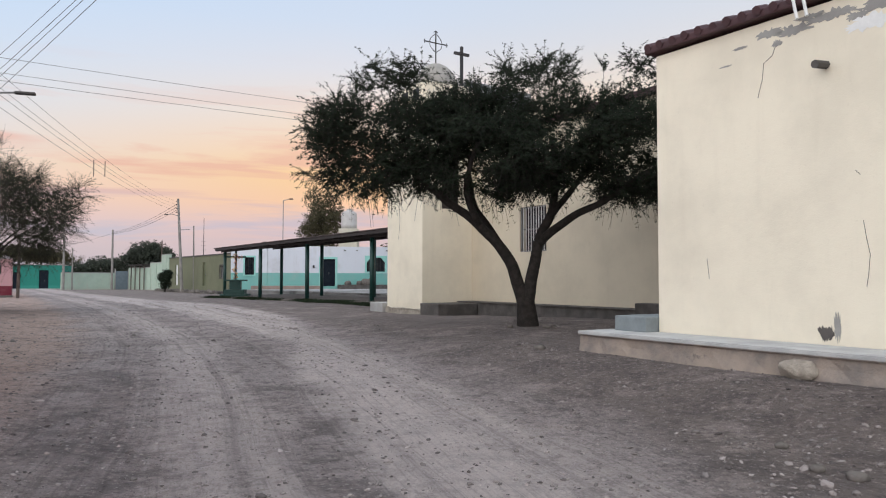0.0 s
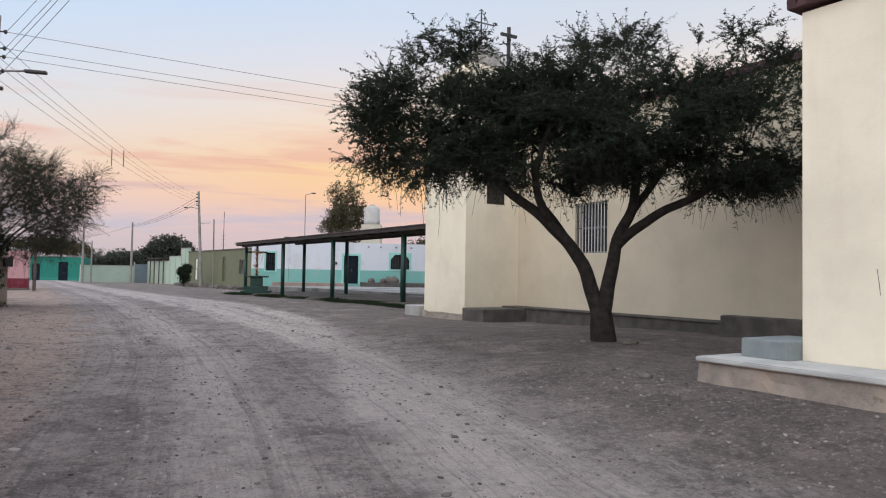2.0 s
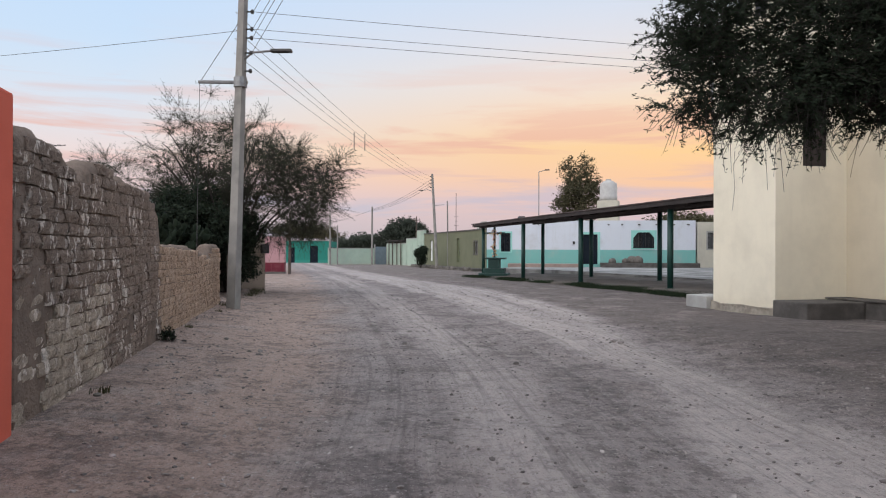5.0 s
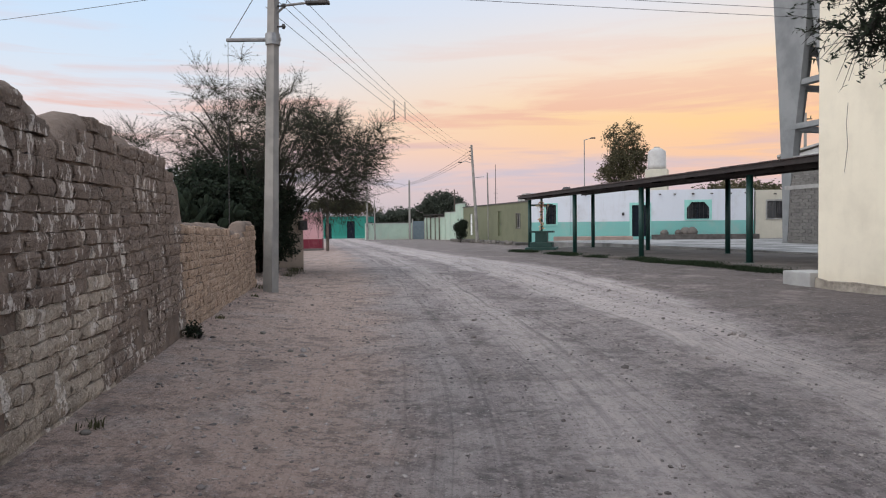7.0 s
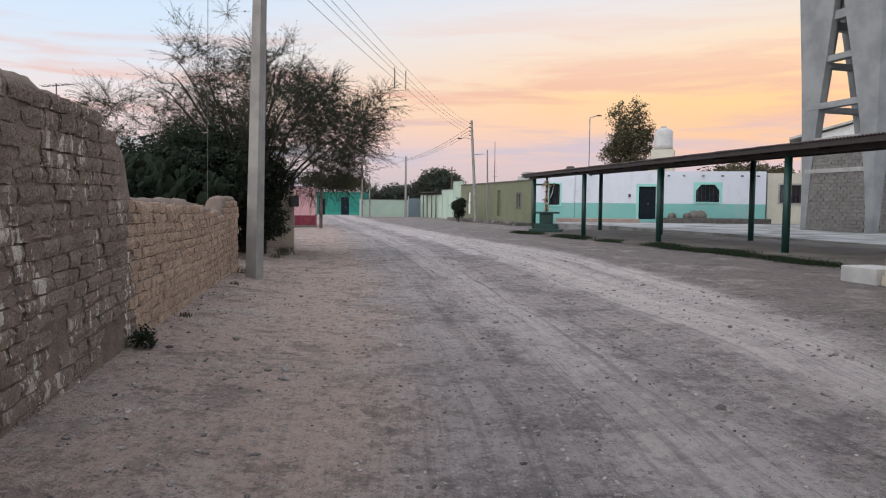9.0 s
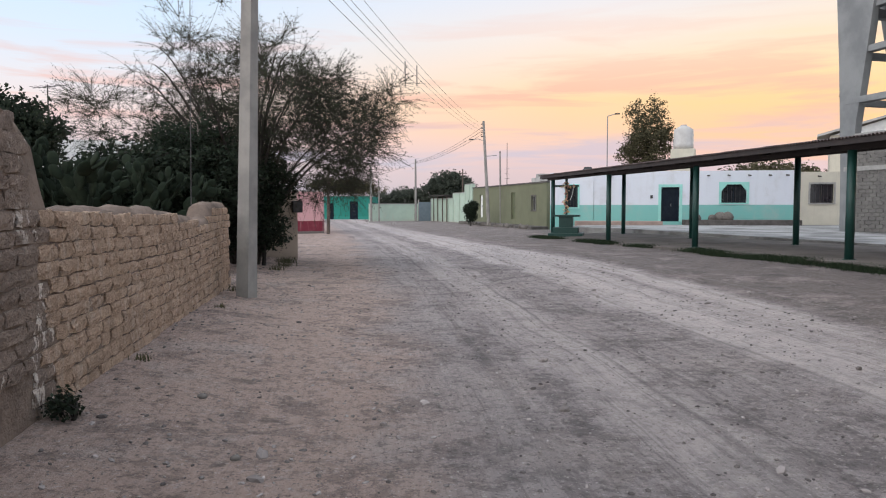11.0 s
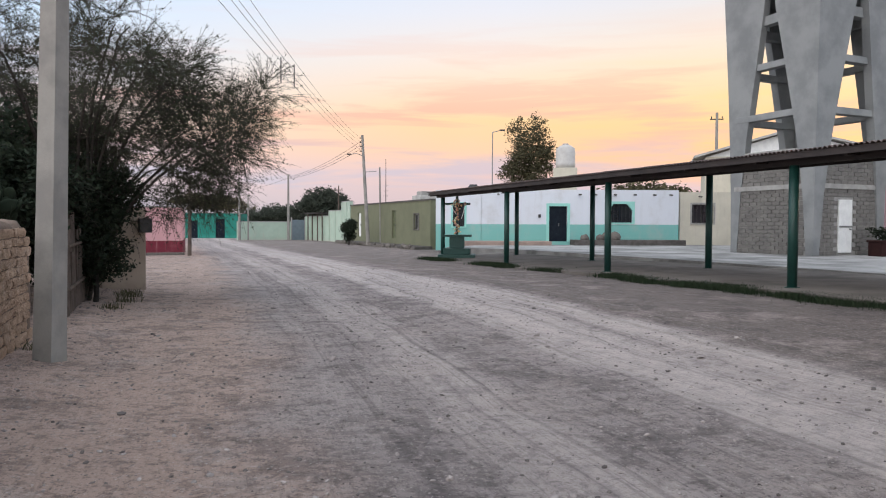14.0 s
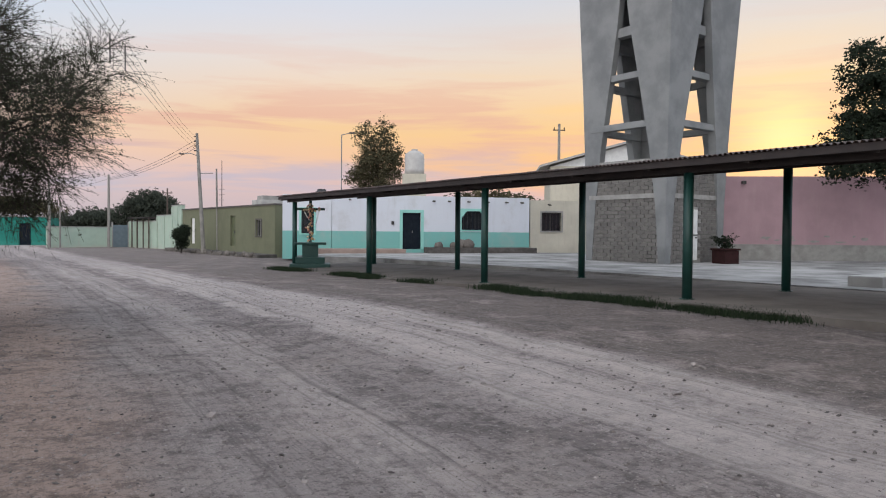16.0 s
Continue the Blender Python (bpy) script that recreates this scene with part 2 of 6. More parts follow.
def leaf_material(name, a, b):
    n = Nodes(name, 0.8)
    col = n.mix(n.island(), a, b)
    n.b.inputs["Subsurface Weight"].default_value = 0.0
    tr = n.t.nodes.new("ShaderNodeBsdfTranslucent")
    n.put(tr, 0, col)
    add = n.t.nodes.new("ShaderNodeMixShader")
    add.inputs[0].default_value = 0.2
    out = n.t.nodes["Material Output"]
    n.done(col)
    n.t.links.new(n.b.outputs[0], add.inputs[1])
    n.t.links.new(tr.outputs[0], add.inputs[2])
    n.t.links.new(add.outputs[0], out.inputs[0])
    return n.m


M_LEAF = leaf_material("mesquite_leaf", (0.014, 0.021, 0.014), (0.030, 0.040, 0.024))
M_LEAF_DRY = leaf_material("thin_dry_leaf", (0.028, 0.036, 0.022), (0.066, 0.074, 0.044))
M_LEAF_FAR = leaf_material("far_leaf", (0.040, 0.048, 0.038), (0.075, 0.085, 0.065))
M_LEAF_POP = leaf_material("poplar_leaf", (0.060, 0.056, 0.034), (0.13, 0.115, 0.065))
M_CACTUS = rough_stuff("cactus_green", (0.012, 0.018, 0.011), (0.020, 0.028, 0.016), 6, 60, 0.95, 0.3)
M_GRASS = leaf_material("verge_grass", (0.014, 0.024, 0.012), (0.030, 0.044, 0.022))
M_DRYGRASS = leaf_material("dry_weed", (0.055, 0.055, 0.03), (0.10, 0.09, 0.05))


def dirt_material():
    """Packed dust: pale wheel tracks that bend along the street between bands of dark gravel, browner verges, the right
    one darkened for tree shade.
    """
    n = Nodes("packed_dirt_road", 0.95)
    x, y = n.xyz()[0], n.xyz()[1]
    u = n.math("ADD", n.math("MULTIPLY", x, 0.836), n.math("MULTIPLY", y, 0.549))
    a = n.math("ADD", n.math("MULTIPLY", x, -0.549), n.math("MULTIPLY", y, 0.836))
    mid = n.math("SUBTRACT", 7.5, n.math("MULTIPLY", n.math("EXPONENT", n.math("MULTIPLY", a, -0.0715)), 5.5))
    v0 = n.math("SUBTRACT", u, mid)                      # 0 along the main wheel track

    def wobble(scale, amount, detail=4.0):
        return n.math("MULTIPLY", n.math("SUBTRACT", n.noise(scale, detail, 0.6), 0.5), amount)

    w = n.math("ADD", v0, wobble(0.13, 0.7, 2.0))         # wheel lines, bent only gently
    e = n.math("ADD", n.math("ADD", w, wobble(1.1, 0.9, 6.0)), wobble(0.35, 0.8, 3.0))           # the same with frayed edges

    def lane(k, along_k):
        c = n.t.nodes.new("ShaderNodeCombineXYZ")
        n.put(c, 0, n.math("MULTIPLY", w, k))
        n.put(c, 1, n.math("MULTIPLY", a, along_k))
        return c.outputs[0]

    def band(v, lo, hi, soft):
        return n.math("MULTIPLY", n.step(v, lo - soft, lo + soft), n.step(v, hi + soft, hi - soft))

    streak = n.noise(1.0, 6, 0.66, lane(1.6, 0.07))
    lines = n.noise(1.0, 4, 0.6, lane(6.0, 0.035))
    ruts = n.noise(1.0, 5, 0.65, lane(15.0, 0.10))
    clod = n.noise(1.6, 8, 0.72)
    grit = n.noise(11, 7, 0.78)
    brown, grey, right, pale, dark = (0.44, 0.325, 0.275), (0.345, 0.296, 0.284), (0.195, 0.163, 0.150), (0.60, 0.525, 0.495), (0.088, 0.076, 0.076)
    col = n.mix(n.step(n.math("ADD", e, wobble(0.45, 1.5, 6.0)), -4.6, -3.3), brown, grey)
    # church-side verge: brown dirt, its colour darkened further for shade under the tree
    col = n.mix(n.step(n.math("ADD", e, wobble(0.6, 1.6, 6.0)), 0.5, 1.7), col, right)
    # the broad track spreads to the plaza's side where the street opens
    widen = n.math("SUBTRACT", n.math("MULTIPLY", n.step(a, 14.0, 21.0), 1.1), n.math("MULTIPLY", n.step(a, 27.0, 38.0), 0.7))
    near_side = n.math("MULTIPLY", n.math("SUBTRACT", n.step(a, 8.0, 12.0), n.math("MULTIPLY", n.step(a, 24.0, 32.0), 0.6)), -0.65)
    main = n.math("MULTIPLY", n.step(n.math("ADD", e, near_side), -1.40, -1.0), n.step(n.math("SUBTRACT", e, widen), 0.75, 0.15))
    tr = n.math("ADD", n.math("MULTIPLY", main, 0.95), n.math("MULTIPLY", band(e, -2.62, -1.80, 0.2), 0.62))
    tr = n.math("ADD", tr, n.math("MULTIPLY", band(e, -3.55, -3.2, 0.2), 0.3), True)
    tr = n.math("MULTIPLY", tr, n.step(n.math("ADD", n.math("MULTIPLY", streak, 0.75), n.math("MULTIPLY", clod, 0.30)), 0.30, 0.58))
    tr = n.math("MULTIPLY", tr, n.math("SUBTRACT", 0.84, n.math("MULTIPLY", n.step(a, 34.0, 70.0), 0.4)))
    col = n.mix(tr, col, pale)
    inroad = n.math("MULTIPLY", n.step(e, -4.6, -3.4), n.step(n.math("SUBTRACT", e, widen), 1.5, 0.6))
    gravel = n.math("ADD", band(e, -1.65, -1.0, 0.2), n.math("MULTIPLY", band(e, -3.7, -2.8, 0.22), 0.85), True)
    gravel = n.math("MULTIPLY", gravel, n.step(n.math("ADD", n.math("MULTIPLY", clod, 0.5), n.math("MULTIPLY", n.noise(0.5, 4), 0.5)), 0.42, 0.58))
    gravel = n.math("MULTIPLY", gravel, n.math("SUBTRACT", 1.0, n.math("MULTIPLY", n.step(a, 8.0, 13.0), 0.6)))
    col = n.mix(n.math("MULTIPLY", gravel, 0.50), col, dark)
    col = n.mix(n.math("MULTIPLY", n.math("MULTIPLY", n.step(lines, 0.47, 0.33), inroad), 0.42), col, dark)
    col = n.mix(n.math("MULTIPLY", n.math("MULTIPLY", n.step(lines, 0.55, 0.68), inroad), 0.35), col, pale)
    col = n.mix(n.math("MULTIPLY", n.math("MULTIPLY", n.step(ruts, 0.46, 0.34), inroad), 0.35), col, dark)
    # clods, scuffs, grit and small stones, fewer where wheels have pressed the dust smooth
    loose = n.math("SUBTRACT", 1.0, n.math("MULTIPLY", tr, 0.78))

    def strew(v, lo, hi, amount, colour):
        return n.mix(n.math("MULTIPLY", n.math("MULTIPLY", n.step(v, lo, hi), amount), loose), col, colour)

    col = strew(clod, 0.51, 0.58, 0.42, dark)
    col = strew(n.noise(4.5, 7, 0.72), 0.53, 0.58, 0.38, dark)
    col = strew(n.noise(0.9, 8, 0.75), 0.52, 0.62, 0.40, (0.47, 0.395, 0.365))
    col = strew(grit, 0.53, 0.58, 0.42, dark)
    col = strew(n.noise(17, 6, 0.75), 0.55, 0.60, 0.40, (0.57, 0.48, 0.45))
    col = strew(n.noise(34, 4, 0.75), 0.57, 0.61, 0.60, (0.07, 0.06, 0.058))
    col = n.mix(n.math("MULTIPLY", n.step(n.noise(30, 3, 0.7), 0.63, 0.67), 0.6), col, (0.62, 0.56, 0.53))
    col = n.mix(n.math("MULTIPLY", n.step(n.noise(7, 5, 0.6, lane(5.0, 0.5)), 0.52, 0.64), 0.22), col, dark)
    h = n.math("ADD", n.noise(2.2, 7, 0.7), n.math("MULTIPLY", n.noise(22, 6, 0.75), 0.55))
    h = n.math("ADD", h, n.math("MULTIPLY", n.math("ADD", lines, n.math("MULTIPLY", ruts, 0.4)), 0.35))
    n.bump(h, 1.0, 0.15)
    return n.done(col)


M_DIRT = dirt_material()


def adobe_material(name, a, b, rnd, fleck=0.8):
    """Sun-dried brick: crumbling face, straw-coloured drips and pale flecks where the mud wash has fallen off."""
    n = Nodes(name, 0.97)
    col = n.mix(n.step(n.noise(4, 7, 0.7), 0.32, 0.68), a, b)
    col = n.mix(n.math("MULTIPLY", n.random() if rnd else n.island(), 0.40), col, dim(b, 0.66))
    drip = n.noise(11, 6, 0.7, n.scaled((1, 1, 0.22)))
    col = n.mix(n.math("MULTIPLY", n.step(drip, 0.55, 0.70), 0.35), col, dim(b, 0.5))
    col = n.mix(n.math("MULTIPLY", n.step(n.noise(26, 5, 0.75), 0.54, 0.64), 0.45), col, dim(b, 0.45))
    col = n.mix(n.math("MULTIPLY", n.step(n.noise(33, 5, 0.75), 0.55, 0.64), 0.40), col, dim(a, 1.45))
    spots = n.math("MULTIPLY", n.step(n.noise(8, 5, 0.72, n.scaled((1, 1, 0.45))), 0.545, 0.57), n.step(n.noise(1.1, 3), 0.42, 0.50))
    col = n.mix(n.math("MULTIPLY", spots, fleck), col, (0.78, 0.69, 0.62))
    h = n.math("ADD", n.noise(10, 8, 0.75), n.math("MULTIPLY", drip, 0.8))
    n.bump(n.math("ADD", h, n.math("MULTIPLY", n.noise(70, 4), 0.35)), 1.0, 0.075)
    return n.done(col)


M_ADOBE = adobe_material("adobe_brick", (0.36, 0.275, 0.225), (0.24, 0.182, 0.15), True)
M_ADOBE_PALE = adobe_material("pale_adobe_brick", (0.66, 0.545, 0.44), (0.36, 0.285, 0.23), True, 0.9)
M_ADOBE_FAR = adobe_material("adobe_brick_far", (0.58, 0.415, 0.305), (0.42, 0.295, 0.215), False, 0.15)
M_MUD = rough_stuff("mud_mortar", (0.20, 0.15, 0.122), (0.13, 0.098, 0.08), 4, 40, 0.97, 0.8, 0.04)

# ---------------------------------------------------------------- mesh helpers


def mesh_object(name, bm, material, smooth=False):
    me = bpy.data.meshes.new(name)
    bm.normal_update()
    bm.to_mesh(me)
    bm.free()
    if material:
        me.materials.append(material)
    if smooth:
        me.polygons.foreach_set("use_smooth", [True] * len(me.polygons))
    return new(name, me)


def part(name, bm, material, parent, label="", smooth=False):
    """One mesh as a part under a thing or under a part."""
    ob = mesh_object(name, bm, material, smooth)
    ob.parent = parent
    if label:
        tagged(ob, label)
    return ob


def thing(name, m, label, category, group="", kind=""):
    """An Empty at the thing's base, to which its parts belong."""
    e = new(name)
    e.empty_display_size = 0.2
    e.matrix_basis = m
    return tagged(e, label, category, group, kind)


def box(bm, x0, x1, y0, y1, z0, z1, m=None, bevel=0.0):
    r = bmesh.ops.create_cube(bm, size=1, matrix=Matrix.Translation(((x0 + x1) / 2, (y0 + y1) / 2, (z0 + z1) / 2)) @ Matrix.Diagonal((x1 - x0, y1 - y0, z1 - z0, 1)))
    vs = r["verts"]
    if bevel:
        es = list({e for v in vs for e in v.link_edges})
        r2 = bmesh.ops.bevel(bm, geom=es, offset=bevel, segments=2, profile=0.6, affect="EDGES")
        vs = list({v for v in r2["verts"]} | {v for v in vs if v.is_valid})
    if m is not None:
        bmesh.ops.transform(bm, matrix=m, verts=vs)
    return vs


def bbox(x0, x1, y0, y1, z0, z1, bevel=0.0, m=None):
    bm = bmesh.new()
    box(bm, x0, x1, y0, y1, z0, z1, m, bevel)
    return bm


def tube(bm, pts, radii, sides=6, caps=True):
    """A tapered tube along points."""
    pts = [Vector(p) for p in pts]
    rings, side = [], None
    for i, p in enumerate(pts):
        d = (pts[min(i + 1, len(pts) - 1)] - pts[max(i - 1, 0)]).normalized()
        if side is None:
            side = d.orthogonal().normalized()
        side = (side - d * side.dot(d)).normalized()
        up = d.cross(side)
        r = radii[i] if isinstance(radii, (list, tuple)) else radii
        rings.append([bm.verts.new(p + (side * math.cos(2 * math.pi * k / sides) + up * math.sin(2 * math.pi * k / sides)) * r) for k in range(sides)])
    for a, b in zip(rings, rings[1:]):
        for k in range(sides):
            bm.faces.new((a[k], a[(k + 1) % sides], b[(k + 1) % sides], b[k]))
    if caps:
        bm.faces.new(list(reversed(rings[0])))
        bm.faces.new(rings[-1])


def tube_bm(pts, radii, sides=6):
    bm = bmesh.new()
    tube(bm, pts, radii, sides)
    return bm


def wall_bm(length, height, thick, holes=(), x0=0.0, z0=0.0):
    """A wall along x with its front at y=0 and openings (xa, xb, za, zb) that go through it."""
    xs = sorted({x0, length} | {h[i] for h in holes for i in (0, 1)})
    zs = sorted({z0, height} | {h[i] for h in holes for i in (2, 3)})
    solid = [[not any(h[0] <= (xs[i] + xs[i + 1]) / 2 <= h[1] and h[2] <= (zs[j] + zs[j + 1]) / 2 <= h[3] for h in holes)
              for j in range(len(zs) - 1)] for i in range(len(xs) - 1)]
    bm = bmesh.new()
    vs = {}

    def v(i, j, k):
        if (i, j, k) not in vs:
            vs[i, j, k] = bm.verts.new((xs[i], k * thick, zs[j]))
        return vs[i, j, k]

    def on(i, j):
        return 0 <= i < len(xs) - 1 and 0 <= j < len(zs) - 1 and solid[i][j]

    for i in range(len(xs) - 1):
        for j in range(len(zs) - 1):
            if not solid[i][j]:
                continue
            bm.faces.new((v(i, j, 0), v(i + 1, j, 0), v(i + 1, j + 1, 0), v(i, j + 1, 0)))
            bm.faces.new((v(i + 1, j, 1), v(i, j, 1), v(i, j + 1, 1), v(i + 1, j + 1, 1)))
            if not on(i - 1, j):
                bm.faces.new((v(i, j, 0), v(i, j + 1, 0), v(i, j + 1, 1), v(i, j, 1)))
            if not on(i + 1, j):
                bm.faces.new((v(i + 1, j, 0), v(i + 1, j, 1), v(i + 1, j + 1, 1), v(i + 1, j + 1, 0)))
            if not on(i, j - 1):
                bm.faces.new((v(i, j, 0), v(i, j, 1), v(i + 1, j, 1), v(i + 1, j, 0)))
            if not on(i, j + 1):
                bm.faces.new((v(i, j + 1, 0), v(i + 1, j + 1, 0), v(i + 1, j + 1, 1), v(i, j + 1, 1)))
    return bm


def along(p, q, z=0.0):
    """A pose at p whose x axis runs to q and whose y axis points away from the viewer who sees p left of q."""
    return pose(p[0], p[1], z, 0, 0, math.degrees(math.atan2(q[1] - p[1], q[0] - p[0])))


def gap(p, q):
    return math.hypot(q[0] - p[0], q[1] - p[1])


def smooth(v, a, b):
    k = min(1.0, max(0.0, (v - a) / (b - a)))
    return k * k * (3 - 2 * k)


GROUND_Y = (-400, 0, 7, 10, 17, 20, 26, 45, 69, 95, 900)
GROUND_Z = (0.1, 0.2, 0.24, 0.31, 0.27, 0.23, 0.24, 0.18, 0.10, 0.06, 0.0)


def ground_z(x, y):
    """Height of the dirt at a place."""
    z = float(np.interp(y, GROUND_Y, GROUND_Z))
    u = 0.836 * x + 0.549 * y
    side = float(np.interp(y, (0, 5, 14, 22, 29, 45, 60), (0.10, 0.14, 0.34, 0.2, 0.25, 0.08, 0.0)))
    z += side * smooth(u, 4.0, 9.0)
    if y < 13:
        z += max(0.0, 0.53 - z) * smooth(u, 5.3, 6.8) * smooth(y, 13, 10)
    z += 0.17 * smooth(u, 1.2, -0.9) * smooth(y, 45, 22)
    if y < 60:
        z += 0.035 * (noise.noise((x * 0.5, y * 0.5, 0)) + 0.5 * noise.noise((x * 1.7, y * 1.7, 3)))
    return z
# ---------------------------------------------------------------- ground


def build_ground():
    xs = np.concatenate([[-900, -400, -200, -120, -80], np.arange(-60, -14, 1.5), np.arange(-14, 8, 0.3), np.arange(8, 40, 2), [60, 100, 200, 400, 900]])
    ys = np.concatenate([[-400, -120, -40, -15], np.arange(-6, 2, 1.0), np.arange(2, 34, 0.3), np.arange(34, 100, 1.5), [110, 140, 200, 400, 900]])
    verts = [(x, y, ground_z(x, y)) for y in ys for x in xs]
    w = len(xs)
    faces = [(j * w + i, j * w + i + 1, (j + 1) * w + i + 1, (j + 1) * w + i) for j in range(len(ys) - 1) for i in range(w - 1)]
    me = bpy.data.meshes.new("ground")
    me.from_pydata(verts, [], faces)
    me.materials.append(M_DIRT)
    me.polygons.foreach_set("use_smooth", [True] * len(faces))
    return tagged(new("ground", me), "packed grey-brown dirt street with wheel tracks and gravel", "ground", kind="structure")


build_ground()


def loose_stones():
    """Gravel and small stones strewn over the dirt."""
    rng = random.Random(5)
    base = bmesh.new()
    bmesh.ops.create_icosphere(base, subdivisions=1, radius=1)
    bv = [v.co.copy() for v in base.verts]
    bf = [[v.index for v in f.verts] for f in base.faces]
    base.free()
    verts, faces = [], []

    def stone(x, y, r):
        z = ground_z(x, y) + r * 0.12
        k = len(verts)
        turn = Euler((rng.uniform(-0.4, 0.4), rng.uniform(-0.4, 0.4), rng.uniform(0, 6.3))).to_matrix()
        sx, sy, sz = r * rng.uniform(0.7, 1.4), r * rng.uniform(0.6, 1.0), r * rng.uniform(0.35, 0.65)
        for c in bv:
            j = rng.uniform(0.8, 1.2)
            verts.append(turn @ Vector((c.x * sx * j, c.y * sy * j, c.z * sz * j)) + Vector((x, y, z)))
        faces.extend([[k + i for i in f] for f in bf])

    for _ in range(24000):
        y = 2.5 + 34 * rng.random() ** 1.6
        x = -0.56 * y + rng.uniform(-6.5, 6.5) + 1.0
        u = 0.836 * x + 0.549 * y
        if u < -0.6 or u > 11.5:
            continue
        stone(x, y, 0.006 + 0.020 * rng.random() ** 3)
    for _ in range(150):
        y = 3 + 26 * rng.random()
        x = -0.56 * y + rng.uniform(-5.5, 6.5) + 1.0
        u = 0.836 * x + 0.549 * y
        if u < -0.5 or u > 10:
            continue
        stone(x, y, 0.025 + 0.035 * rng.random() ** 2)
    for _ in range(130):      # rubble before the cream annex
        stone(rng.uniform(1.9, 3.4), rng.uniform(3.3, 6.0), 0.010 + 0.035 * rng.random() ** 2)
    me = bpy.data.meshes.new("gravel")
    me.from_pydata(verts, [], faces)
    me.materials.append(M_GRAVEL)
    return tagged(new("gravel", me), "loose grey gravel and pebbles on the dirt", "gravel", kind="stuff")


def gravel_material():
    n = Nodes("gravel_stone", 0.92)
    col = n.mix(n.island(), (0.075, 0.065, 0.062), (0.31, 0.27, 0.255))
    n.bump(n.noise(50, 3), 0.4, 0.01)
    return n.done(col)


M_GRAVEL = gravel_material()
loose_stones()


def single_stone(x, y, r, label, name="stone"):
    rng = random.Random(int(x * 100 + y * 10))
    bm = bmesh.new()
    bmesh.ops.create_icosphere(bm, subdivisions=2, radius=r)
    for v in bm.verts:
        v.co *= 1 + 0.35 * noise.noise(v.co * (2 / r) + Vector((x, y, 0)))
        v.co.z *= 0.6
    ob = mesh_object(name, bm, M_STONE, True)
    ob.matrix_basis = pose(x, y, ground_z(x, y) + r * 0.25, 0, 0, rng.uniform(0, 360))
    return tagged(ob, label, "stone", "stones on the dirt")


for x, y, r in ((2.6, 4.55, 0.07), (2.45, 4.75, 0.05), (2.5, 5.36, 0.05), (1.33, 9.9, 0.08), (1.9, 13.2, 0.07), (2.05, 13.35, 0.06), (1.25, 13.4, 0.06), (2.8, 4.4, 0.06),
                (-9.2, 14.3, 0.04), (-8.1, 13.3, 0.035), (-7.2, 9.65, 0.035)):
    single_stone(x, y, r, "rough grey field stone lying on the dirt")

# ---------------------------------------------------------------- cream annex beside the church
ST = Vector((-0.549, 0.836, 0))        # along the street, away from the start
SN = Vector((0.836, 0.549, 0))         # across it, to the church's side


def at(p, s, n, z=0.0):
    return (p[0] + ST.x * s + SN.x * n, p[1] + ST.y * s + SN.y * n, z)


